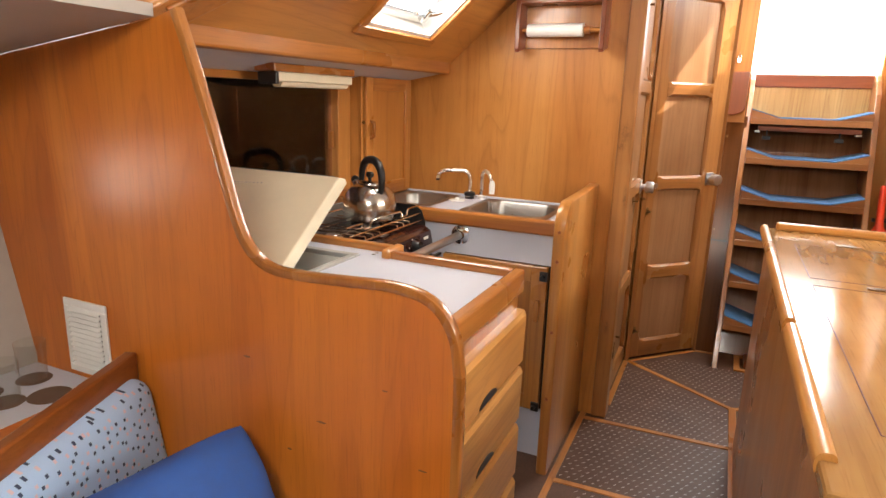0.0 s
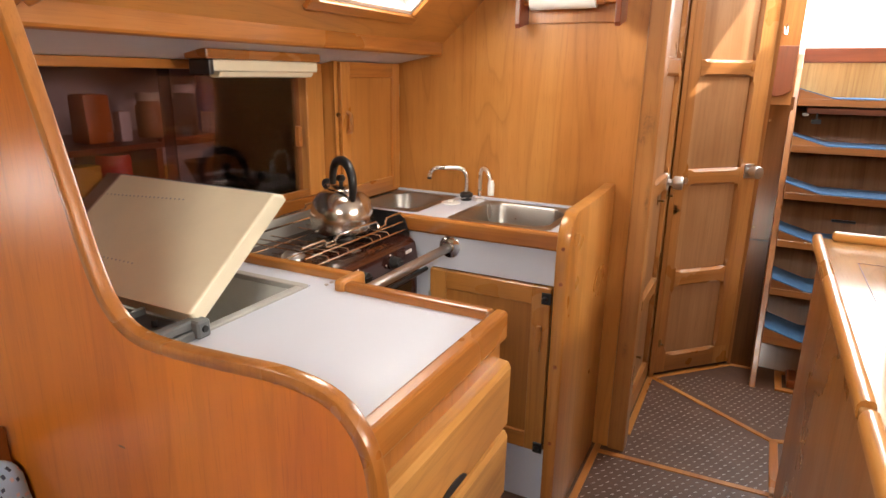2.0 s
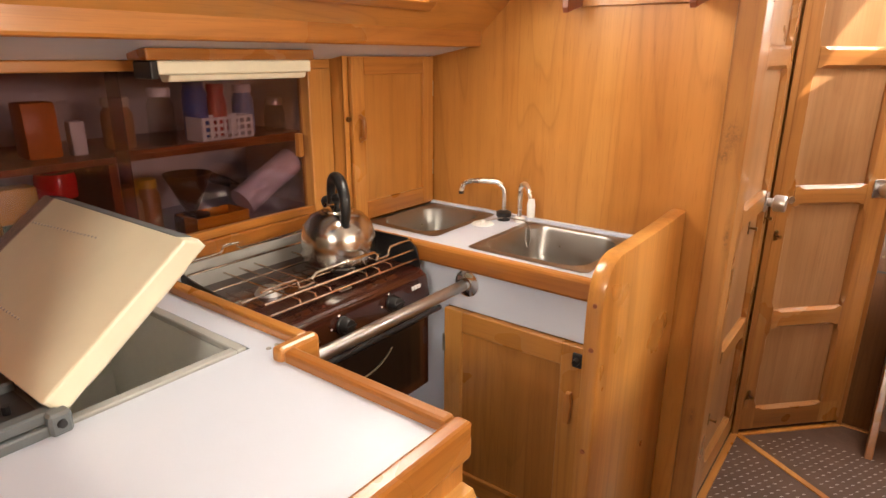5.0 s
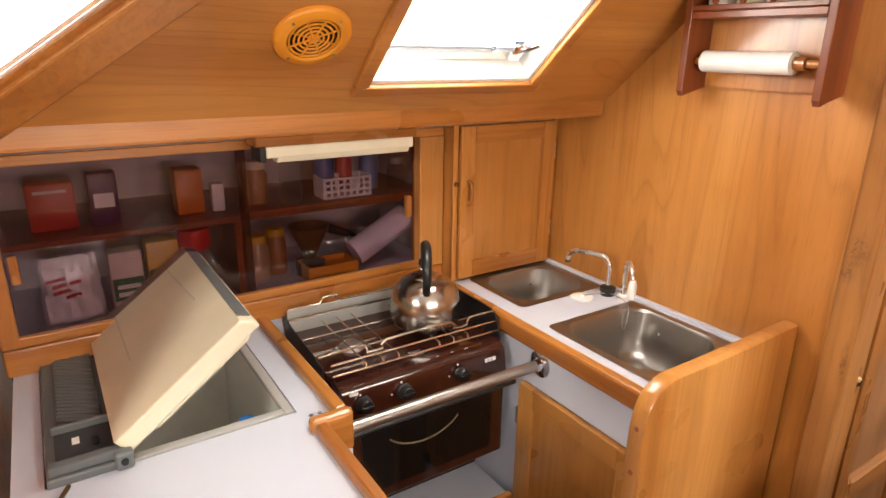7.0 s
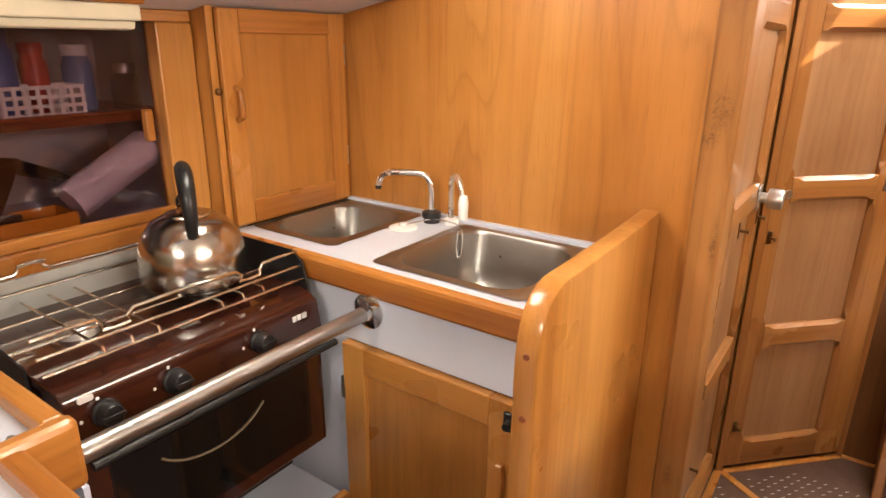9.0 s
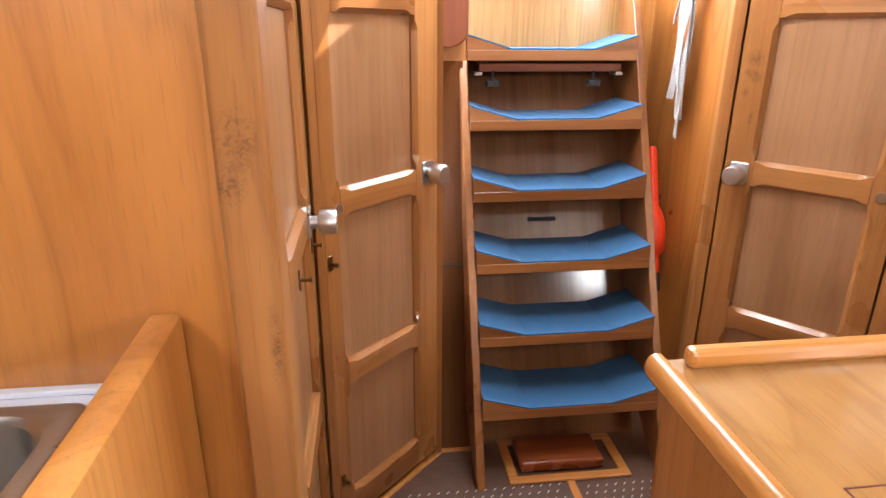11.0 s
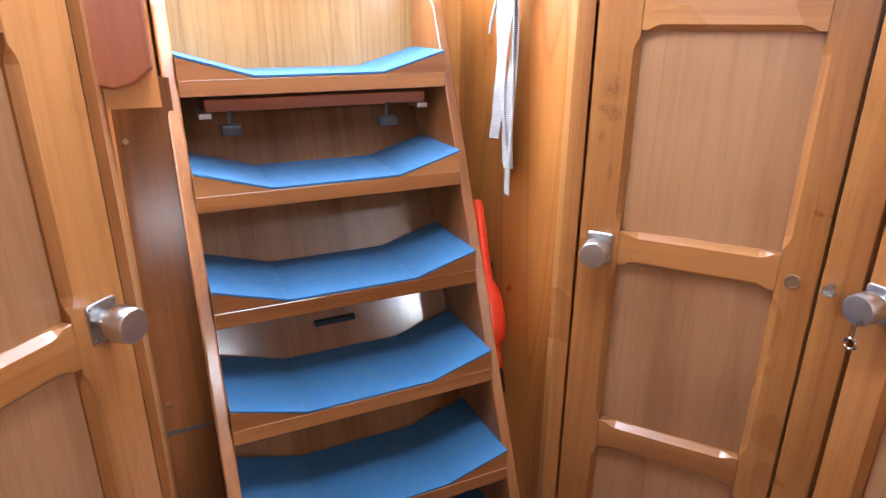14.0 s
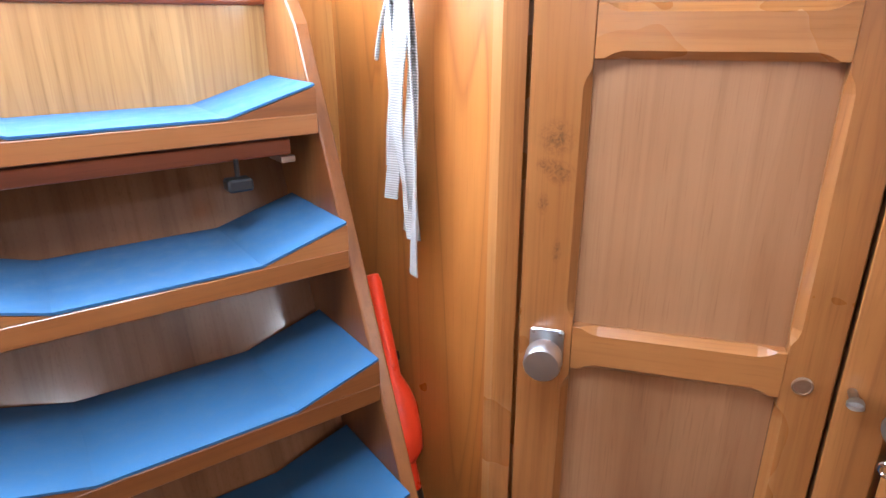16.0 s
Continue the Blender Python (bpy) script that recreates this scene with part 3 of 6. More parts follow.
for a, b, c, d in STAR:
    win = thing("cabin_window", "milky cabin window in the plain wooden wall", "window", 1.62, (a + b) / 2, (c + d) / 2)
    part("pane", box(-0.004, 0.004, (a - b) / 2, (b - a) / 2, (c - d) / 2, (d - c) / 2), milk, win)
    for z0, z1 in (((c - d) / 2 - 0.02, (c - d) / 2 + 0.004), ((d - c) / 2 - 0.004, (d - c) / 2 + 0.02)):
        part("frame_bar", box(-0.032, -0.020, (a - b) / 2 - 0.02, (b - a) / 2 + 0.02, z0, z1), trim[1], win)
# unseen ceiling hatches, added only to carry the fill lamps
for hx0, hx1, hy0, hy1 in (LADDER_FILL_HATCH, SALOON_FILL_HATCH):
    hatch = thing("added_hatch", "unseen ceiling hatch, added to hold a fill lamp", "hatch", (hx0 + hx1) / 2, (hy0 + hy1) / 2, 1.95)
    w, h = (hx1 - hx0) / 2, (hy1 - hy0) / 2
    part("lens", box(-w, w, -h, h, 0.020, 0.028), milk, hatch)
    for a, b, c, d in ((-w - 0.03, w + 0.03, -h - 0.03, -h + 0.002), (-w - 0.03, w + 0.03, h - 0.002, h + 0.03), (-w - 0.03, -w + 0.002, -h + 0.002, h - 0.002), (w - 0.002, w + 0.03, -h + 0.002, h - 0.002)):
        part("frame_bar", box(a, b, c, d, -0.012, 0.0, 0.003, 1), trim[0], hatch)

# bulkhead with the companionway opening
OPEN = (0.10, 0.72, 1.485, 1.95)
bm = bmesh.new()
for a, b, c, d in cells((-0.35, 1.30), (0, 1.98), [OPEN]):
    box(a, b, 4.02, 4.06, c, d, bm=bm)
wall_companionway = structure("wall_companionway", bm, honey[2], "wooden bulkhead with the open companionway", "bulkhead")
# unseen block, added to cut the lower edge of the sun patch on door_2
coaming = structure("coaming", box(0.732, 0.765, 3.45, 4.06, 1.981, 2.125, 0.006), white_plastic, "unseen coaming added beside the slide to shape the sunlight", "coaming")
stair_veneer = wood("stair_side_veneer", 2, (0.44, 0.175, 0.038), (0.37, 0.132, 0.025), (0.25, 0.078, 0.014), rough=0.34, coat=0.2, across=0.75, grain=0.3, lines=0.75)
wall_stair_side = structure("wall_stair_side", box(0.832, 0.86, 3.5355, 4.02, 0, 1.95), stair_veneer, "honey veneer panel beside the companionway ladder", "wall")
part("corner_strip", prism([(0.8315, 3.535), (0.829, 3.512), (0.8503, 3.4862), (0.860, 3.500), (0.860, 3.535)], 2, 0, 1.95, 0.0015, 1), doorw[2], wall_stair_side, "solid corner strip in two facets")
matte_orange = wood("matte_orange_wood", 2, *TRIM, rough=0.5, coat=0.0)
wall_stair_port = structure("wall_stair_port", box(-0.045, 0.092, 3.60, 3.63, 1.24, 1.95), matte_orange, "orange wood panel beside the companionway", "wall")
wall_stair_port_side = structure("wall_stair_port_side", box(0.062, 0.092, 3.63, 4.02, 1.24, 1.95), trim[2], "orange wood side of the companionway", "wall")
engine_side = structure("engine_side_panel", prism([(3.492, 0.0), (3.512, 0.0), (3.82, 1.27), (3.80, 1.27)], 0, 0.006, 0.112), matte_wood, "dull varnished panel beside the ladder", "panel")
part("joint", prism([(3.6355, 0.60), (3.642, 0.60), (3.6435, 0.606), (3.637, 0.606)], 0, 0.004, 0.114), joint_and_shade, engine_side, "dark joint line")
for h in (0.66, 1.16):
    t = lathe([(0.0, 0.002), (0.005, 0.0015), (0.006, 0)], 8)
    t.transform(pose(0.022, 3.491 + h * 0.2425, h, 90 - 13.6, 0, 0))
    part("screw", t, bronze, engine_side)


# ---- panelled doors ----
RAILS = ((0.02, 0.11), (0.44, 0.515), (0.90, 0.972), (1.357, 1.425), (1.80, 1.88))


def stick(along, lo, hi, spans, cut_lo, cut_hi, depth, back, bm=None):
    """A rail (along 0) or stile (along 2) between lo and hi, whose front arrises are cut to a stopped
    chamfer over the spans; the cut runs out in a short curve."""
    t = bmesh.new()
    stations = []
    for a0, a1 in spans:
        stations += [(a0, 0.0), (a0 + 0.012, 0.12), (a0 + 0.024, 0.72), (a0 + 0.036, 1.0), (a1 - 0.036, 1.0), (a1 - 0.024, 0.72), (a1 - 0.012, 0.12), (a1, 0.0)]
    rings = []
    for u, f in stations:
        c0, c1 = max(cut_lo * f, 0.0012), max(cut_hi * f, 0.0012)
        prof = ((back, lo), (min(c0 * 1.15, depth), lo), (0.0, lo + c0), (0.0, hi - c1), (min(c1 * 1.15, depth), hi), (back, hi))
        rings.append([t.verts.new((u, y, w) if along == 0 else (w, y, u)) for y, w in prof])
    for A, B in zip(rings, rings[1:]):
        for k in range(6):
            t.faces.new((A[k], A[(k + 1) % 6], B[(k + 1) % 6], B[k]))
    t.faces.new(rings[0])
    t.faces.new(rings[-1])
    return merge(bm, t)


def panelled_door(name, x, y, rz, width, left, right, label, stile_wood=None, gap=0.005):
    d = thing(name, label, "door", x, y, 0, rz, "panelled cabin doors")
    z0, z1 = RAILS[0][0], RAILS[-1][1]
    spans = [(z0, RAILS[0][1])] + [(a[1], b[0]) for a, b in zip(RAILS, RAILS[1:])] + [(RAILS[-1][0], z1)]
    cut = 0.011
    part("stile", stick(2, gap, left, spans[1:-1], 0.0, cut, 0.018, 0.034), stile_wood or doorw[2], d)
    part("stile", stick(2, width - right, width - 0.005, spans[1:-1], cut, 0.0, 0.018, 0.034), doorw[2], d)
    for u0, u1 in ((gap, left), (width - right, width - 0.005)):
        for a, b in (spans[0], spans[-1]):
            part("stile_end", box(u0, u1, 0.0, 0.034, a, b), doorw[2], d)
    for i, (a, b) in enumerate(RAILS):
        part("rail", stick(0, a, b, [(left + 0.0005, width - right - 0.0005)], cut if i > 0 else 0.0, cut if i < len(RAILS) - 1 else 0.0, 0.018, 0.031), doorw[0], d)
    for (a0, a1), (b0, b1) in zip(RAILS, RAILS[1:]):
        part("panel", box(left - 0.004, width - right + 0.004, 0.018, 0.028, a1 - 0.004, b0 + 0.004), pale[2], d, "flat pale veneer panel")
    return d


def knob(door, x, z, turn=0, key=False):
    """A square latch plate with a big round satin knob."""
    plate = part("latch_plate", prism(rounded(x - 0.026, x + 0.026, z - 0.032, z + 0.032, 0.006), 1, -0.004, 0.0, 0.001, 1), satin, door, "square satin metal latch plate")
    t = lathe([(0, 0), (0.014, 0), (0.014, 0.016), (0.025, 0.020), (0.0275, 0.024), (0.0275, 0.052), (0.025, 0.056), (0, 0.057)], 28)
    t.transform(pose(x, -0.004, z, 90, 0, 0))
    part("knob", t, satin, plate, "round satin metal knob", True)
    for sx in (-1, 1):
        for sz in (-1, 1):
            t = lathe([(0, 0.0015), (0.003, 0.001), (0.0035, 0)], 8)
            t.transform(pose(x + sx * 0.020, -0.004, z + sz * 0.026, 90, 0, 0))
            part("screw", t, steel, plate)
    if key:
        t = tube([(x - 0.01, -0.030, z - 0.034), (x - 0.012, -0.032, z - 0.062)], 0.004, 8)
        tube([(x - 0.012 + 0.010 * math.cos(a * 0.7), -0.032, z - 0.074 + 0.010 * math.sin(a * 0.7)) for a in range(9)], 0.0035, 8, t, closed=True)
        part("key", t, chrome, plate, "small key in the lock", True)


worn_bronze = plain("worn_bronze", (0.30, 0.19, 0.12), 0.34, 0.6, vary=0.25, scale=60)


def disc(door, x, z, r=0.014):
    t = lathe([(0, 0.002), (r * 0.8, 0.002), (r * 0.85, 0.004), (r, 0.003), (r, 0)], 22)
    t.transform(pose(x, 0, z, 90, 0, 0))
    part("ring", t, worn_bronze, door, "round flush plate of worn bronze", True)


def turn_catch(door, x, z):
    t = prism(rounded(x - 0.008, x + 0.008, z - 0.020, z + 0.020, 0.006), 1, -0.003, 0.0, 0.001, 1)
    tube([(x, 0, z), (x, -0.018, z), (x, -0.024, z)], [0.004, 0.004, 0.007], 10, t)
    part("catch", t, bronze, door, "small dark turn catch", True)


door_1 = panelled_door("door_1", -0.325, 2.664, 90, 0.4895, 0.070, 0.0795, "closed honey wood panelled door beside the sinks")
knob(door_1, 0.418, 0.932)
turn_catch(door_1, 0.186, 0.893)
turn_catch(door_1, 0.440, 0.872)
turn_catch(door_1, 0.030, 1.70)
turn_catch(door_1, 0.030, 0.30)
t = lathe([(0, 0.012), (0.008, 0.011), (0.012, 0.006), (0.014, 0.002), (0.016, 0)], 18, None, pose(-0.318, 2.598, 0.872, 0, 90, 0))
box(-0.318, -0.3155, 2.588, 2.608, 0.838, 0.906, 0.001, 1, t)
part("lock_rose", t, bronze, wall_door_jamb, "oval bronze lock rose", True)
structure("door_stop_strip", box(-0.362, -0.328, 2.644, 2.6605, 0, 1.95, 0.002, 1), doorw[2], "slim upright door stop strip", "door frame")
door_2 = panelled_door("door_2", -0.300, 3.166, 46.2, 0.434, 0.056, 0.098, "closed panelled door with a sunlit top, beside the ladder", None, 0.0)
knob(door_2, 0.385, 0.955)
disc(door_2, 0.047, 0.925)
turn_catch(door_2, 0.012, 0.80)
turn_catch(door_2, 0.014, 0.17)
door_3 = panelled_door("door_3", 0.8535, 3.484, -51.7, 0.446, 0.083, 0.070, "closed panelled door with burl in its stile", burl, 0.0025)
knob(door_3, 0.046, 0.932)
disc(door_3, 0.402, 0.925)
knot_mat = plain("dark_knot", (0.19, 0.085, 0.034), 0.4, vary=0.4, scale=90)


def knot(parent, x, z, rx, rz_, y=0.0):
    """A small uneven dark knot in the face of a board."""
    rg = random.Random(int(x * 9000 + z * 7000))
    pts = []
    for k in range(12):
        a = k * math.pi / 6
        f = 0.75 + 0.45 * rg.random()
        pts.append((x + rx * f * math.cos(a), z + rz_ * f * math.sin(a)))
    part("knot", prism(pts, 1, y - 0.0004, y + 0.001), knot_mat, parent, "small dark knot")


for kx, kz, ka, kb in ((-0.62, 0.70, 0.010, 0.002), (-0.80, 0.80, 0.009, 0.002), (-0.40, 0.66, 0.010, 0.0018), (-0.48, 0.80, 0.006, 0.0015), (-0.42, 0.55, 0.007, 0.0018), (-0.70, 0.62, 0.006, 0.002)):
    knot(wall_forward, kx, kz, ka, kb, 0.900)
hook = thing("wall_hook", "small chrome hook on the orange panel by the companionway", "hook", 0.03, 3.5995, 1.555)
part("plate", box(-0.008, 0.008, -0.004, 0.0, -0.018, 0.018, 0.002, 1), chrome, hook)
part("hook_arm", tube(smooth_path([(0, -0.003, 0.006), (0, -0.022, 0.004), (0, -0.034, 0.012), (0, -0.036, 0.026)], 3), 0.0045, 10), chrome, hook, "", True)
door_4 = panelled_door("door_4", 1.150, 3.070, -90, 0.56, 0.080, 0.080, "closed panelled door with a key in its knob")
knob(door_4, 0.030, 0.925, key=True)
frame_mid = structure("door_frame", prism([(1.130, 3.133), (1.150, 3.074), (1.190, 3.074), (1.165, 3.150)], 2, 0, 1.95, 0.002), doorw[2], "upright wooden frame between two doors", "door frame")
t = tube([(1.134, 3.118, 0.93), (1.112, 3.106, 0.93), (1.106, 3.103, 0.93)], [0.006, 0.006, 0.011], 12)
lathe([(0, 0.008), (0.010, 0.005), (0.011, 0)], 12, t, pose(1.108, 3.103, 0.925, 0, 0, 0))
part("door_stop", t, steel, frame_mid, "small dark metal door stop", True)
structure("door_head", box(-0.362, -0.318, 2.622, 3.146, 1.885, 1.95), doorw[0], "wooden head above the door", "door frame")
for x, y, rz, w in ((-0.300, 3.166, 46.2, 0.434), (0.8535, 3.484, -51.7, 0.446)):
    t = box(0, w, 0.0, 0.03, 1.885, 1.95)
    t.transform(pose(x, y, 0, 0, 0, rz))
    structure("door_head", t, doorw[0], "wooden head above the door", "door frame")
    t = box(-0.02, w + 0.02, 0.034, 0.05, 0, 1.95)
    t.transform(pose(x, y, 0, 0, 0, rz))
    structure("wall_behind_door", t, doorw[2], "dark space behind a closed door", "wall")
structure("door_edge", prism([(-0.003, 3.478), (0.012, 3.472), (0.012, 3.60), (-0.02, 3.60)], 2, 0, 1.95), matte_door, "upright edge of the door frame", "door frame")
structure("door_edge", prism([(-0.3005, 3.1655), (-0.317, 3.148), (-0.3215, 3.1525), (-0.306, 3.180)], 2, 0, 1.95), doorw[2], "upright edge of the door frame", "door frame")


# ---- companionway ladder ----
# lighter copy of the riser wood, with the sunshine put into its colour
sun_toned_veneer = wood("sun_lightened_veneer", 2, (0.47, 0.29, 0.115), (0.41, 0.235, 0.085), (0.31, 0.165, 0.052), rough=0.3, coat=0.3, across=1.4, grain=0.7, lines=0.4)
def ladder():
    d = thing("companionway_ladder", "honey wooden companionway ladder with blue-matted dished treads", "ladder", 0.406, 3.29, 0)
    k = 0.410

    def line(z):
        return k * z
    for x0, x1 in ((-0.306, -0.280), (0.280, 0.306)):
        edge = [(line(0) - 0.005, 0.0), (line(1.40), 1.40)] + [(line(1.40) + 0.02 + 0.12 * (1 - math.cos(a)), 1.40 + 0.105 * math.sin(a)) for a in (0.3, 0.7, 1.1, 1.5)]
        back = [(line(1.32) + 0.182, 1.50), (line(1.20) + 0.235, 1.20), (line(0.2) + 0.235, 0.20), (line(0) + 0.055, 0.0)]
        part("stringer", prism(edge + back, 0, x0, x1, 0.004), ladderw[2], d, "thick honey wood side board")
    for i in range(6):
        zb = 1.232 - 0.2085 * i
        y0 = line(zb)
        depth = 0.225
        tread = part("tread", box(-0.2795, 0.2795, y0, y0 + depth, zb, zb + 0.032, 0.0015, 1), ladderw[0], d, "dished honey wood tread")
        for sx in (-1, 1):
            wedge = [(sx * 0.136, zb + 0.0323), (sx * 0.2795, zb + 0.0323), (sx * 0.2795, zb + 0.0745)]
            part("wedge", prism(wedge, 1, y0 + 0.0008, y0 + depth), ladderw[0], tread)
        mat = [(-0.2785, zb + 0.0755), (-0.135, zb + 0.0335), (0.135, zb + 0.0335), (0.2785, zb + 0.0755), (0.2785, zb + 0.0795), (0.135, zb + 0.0375), (-0.135, zb + 0.0375), (-0.2785, zb + 0.0795)]
        part("tread_mat", prism(mat, 1, y0 + 0.0005, y0 + depth - 0.002), blue_tread, tread, "blue non-slip mat on the tread")
    for i in range(6):
        zb = 1.232 - 0.2085 * i
        z0, z1 = zb - 0.2085, zb
        y0 = line(zb) + 0.212
        lo = line(z0) + 0.225
        part("riser_panel", prism([(lo, z0 + 0.03), (lo + 0.01, z0 + 0.03), (y0 + 0.02, z1 + 0.02), (y0 + 0.01, z1 + 0.02)], 0, -0.2795, 0.2795), riserw, d, "veneer panel behind the treads, its colour darkened for the shade there")
    part("riser_panel", box(-0.2795, 0.2795, line(1.25) + 0.190, line(1.25) + 0.205, 1.26, 1.455), sun_toned_veneer, d, "veneer panel over the top tread, its colour lightened for the sun")
    for x in (-0.115, 0.115):
        t = lathe([(0, 0.002), (0.004, 0.0015), (0.005, 0)], 10, None, pose(x, line(1.25) + 0.190, 1.438, 90, 0, 0))
        part("screw", t, steel, d)
    # folding board and its two latches under the top tread
    rail = part("slide_board", box(-0.235, 0.245, line(1.2) + 0.05, line(1.2) + 0.12, 1.196, 1.222, 0.003), mahog[0], d, "dark red board under the top tread")
    for x in (-0.19, 0.15):
        t = tube([(x, line(1.2) + 0.045, 1.20), (x, line(1.2) + 0.045, 1.172)], 0.004, 8)
        box(x - 0.020, x + 0.020, line(1.2) + 0.03, line(1.2) + 0.06, 1.150, 1.170, 0.003, 1, t)
        part("latch", t, black, rail, "small dark latch")
    for x in (-0.237, 0.235):
        part("bracket", box(x - 0.012, x + 0.012, line(1.2) + 0.04, line(1.2) + 0.10, 1.185, 1.1955, 0.001, 1), steel, rail, "small metal bracket")
    # black bar on the uncut panel, for the shade inside the slot
    t = prism(rounded(-0.058, 0.040, 0.699, 0.711, 0.004), 1, line(0.705) + 0.203, line(0.705) + 0.216)
    part("vent_slot", t, black, d, "black bar for the shade inside a narrow slot")
    return d


ladder()
structure("sill_board", box(0.10, 0.72, 3.985, 4.019, 1.43, 1.50, 0.006), mahog[0], "reddish sill board under the companionway", "sill")
shelf_end = thing("step_bracket", "dark red wooden bracket beside the ladder", "bracket", 0, 0, 0)
part("block", prism([(0.0, 1.285), (0.03, 1.275), (0.06, 1.283), (0.088, 1.305), (0.088, 1.49), (0.0, 1.49)], 1, 3.535, 3.599, 0.004), mahog[2], shelf_end)

# box lid in the floor under the ladder
lid = thing("floor_hatch", "raised red-brown wooden hatch in the cabin sole", "hatch", 0.40, 3.40, 0)
for x0, x1, y0, y1 in ((-0.195, 0.195, -0.105, -0.075), (-0.195, 0.195, 0.085, 0.110), (-0.195, -0.165, -0.075, 0.085), (0.165, 0.195, -0.075, 0.085)):
    part("frame_board", box(x0, x1, y0, y1, 0.0, 0.010, 0.002, 1), trim[0], lid)
part("lid", box(-0.150, 0.120, -0.058, 0.080, 0.004, 0.040, 0.008), mahog[0], lid, "bevelled red-brown lid")


# ---- island table ----
def island():
    d = thing("island_table", "long glossy wooden island table with raised fiddles and inlaid lids", "table", 0.18, 0.78, 0)
    part("side_panel", box(0.020, 0.050, 0.03, 1.70, 0.0, 0.868), doorw[2], d, "glossy honey side panel down to the floor")
    part("end_panel", box(0.0505, 0.78, 1.670, 1.70, 0.0, 0.868), doorw[2], d)
    part("end_panel", box(0.0505, 0.78, 0.03, 0.06, 0.0, 0.868), doorw[2], d)
    top = part("tabletop", box(0.0, 0.82, -0.02, 1.725, 0.868, 0.895, 0.006), tablew, d, "glossy pale wooden top")
    for y0, y1 in ((0.055, 0.575), (0.605, 1.720)):
        pts = [(-0.002, 0.876), (-0.004, 0.886), (-0.003, 0.896), (0.001, 0.903), (0.007, 0.906), (0.016, 0.906), (0.020, 0.903), (0.022, 0.8955), (0.022, 0.890), (0.004, 0.890), (0.004, 0.877)]
        part("fiddle", prism(pts, 1, y0, y1), gold[1], top, "rounded raised fiddle rail", True)
    part("fiddle", box(0.045, 0.80, 1.690, 1.716, 0.894, 0.922, 0.008), gold[0], top, "rounded raised fiddle rail")
    for x0, x1, y0, y1 in ((0.085, 0.40, 1.02, 1.46), (0.085, 0.40, 0.16, 0.95)):
        for a, b, c, e in ((x0, x1, y0, y0 + 0.0018), (x0, x1, y1 - 0.0018, y1), (x0, x0 + 0.0018, y0 + 0.0018, y1 - 0.0018), (x1 - 0.0018, x1, y0 + 0.0018, y1 - 0.0018)):
            part("inlay_line", box(a, b, c, e, 0.8945, 0.8957), red_mark, top, "thin dark red inlay line")
    for yy in (1.50, 0.98):
        part("finger_pull", prism(rounded(0.205, 0.275, yy - 0.012, yy + 0.012, 0.008), 2, 0.8946, 0.8985, 0.001, 1), bronze, top, "small flush bronze finger pull")
        # black patch on the plate, for the shade in its hollow
        part("pull_recess", prism(rounded(0.218, 0.262, yy - 0.006, yy + 0.006, 0.004), 2, 0.8986, 0.8990), black, top)
    return d


island()


# ---- hatch and vent in the cabin side ----
def side_hatch():
    d = thing("side_hatch", "bright opening hatch with a wooden surround in the cabin side", "hatch")
    d.matrix_basis = SLOPE
    a, b, c, e = HATCH
    for x0, x1, y0, y1 in ((a - 0.030, b + 0.030, c - 0.030, c + 0.002), (a - 0.030, b + 0.030, e - 0.002, e + 0.030), (a - 0.030, a + 0.002, c + 0.002, e - 0.002), (b - 0.002, b + 0.030, c + 0.002, e - 0.002)):
        part("surround", box(x0, x1, y0, y1, 0.0, 0.014, 0.004), trim[0], d, "rounded wooden surround")
    # reveals are white in place of wood, for the daylight that floods them
    for x0, x1, y0, y1 in ((a, b, c, c + 0.012), (a, b, e - 0.012, e), (a, a + 0.012, c + 0.012, e - 0.012), (b - 0.012, b, c + 0.012, e - 0.012)):
        part("reveal", box(x0, x1, y0, y1, -0.075, 0.0), white_plastic, d, "hatch reveal, coloured white for the daylight on it")
    fr = part("hatch_frame", box(a + 0.012, b - 0.012, c + 0.012, c + 0.040, -0.075, -0.055, 0.003, 1), white_plastic, d, "white hatch frame")
    part("lens", box(a + 0.012, b - 0.012, c + 0.040, e - 0.012, -0.070, -0.064), hatch_glass, d, "clear hatch lens").visible_shadow = False
    t = box(b - 0.075, b - 0.040, c + 0.030, c + 0.085, -0.055, -0.035, 0.004, 1)
    tube([(b - 0.06, c + 0.055, -0.045), (b - 0.035, c + 0.085, -0.030), (b - 0.022, c + 0.100, -0.026)], 0.008, 10, t)
    part("latch_handle", t, chrome, d, "chrome latch handle", True)
    t = lathe([(0, 0.010), (0.006, 0.010), (0.008, 0)], 12)
    t.transform(pose(b - 0.12, c + 0.055, -0.055))
    part("stud", t, chrome, d)


side_hatch()


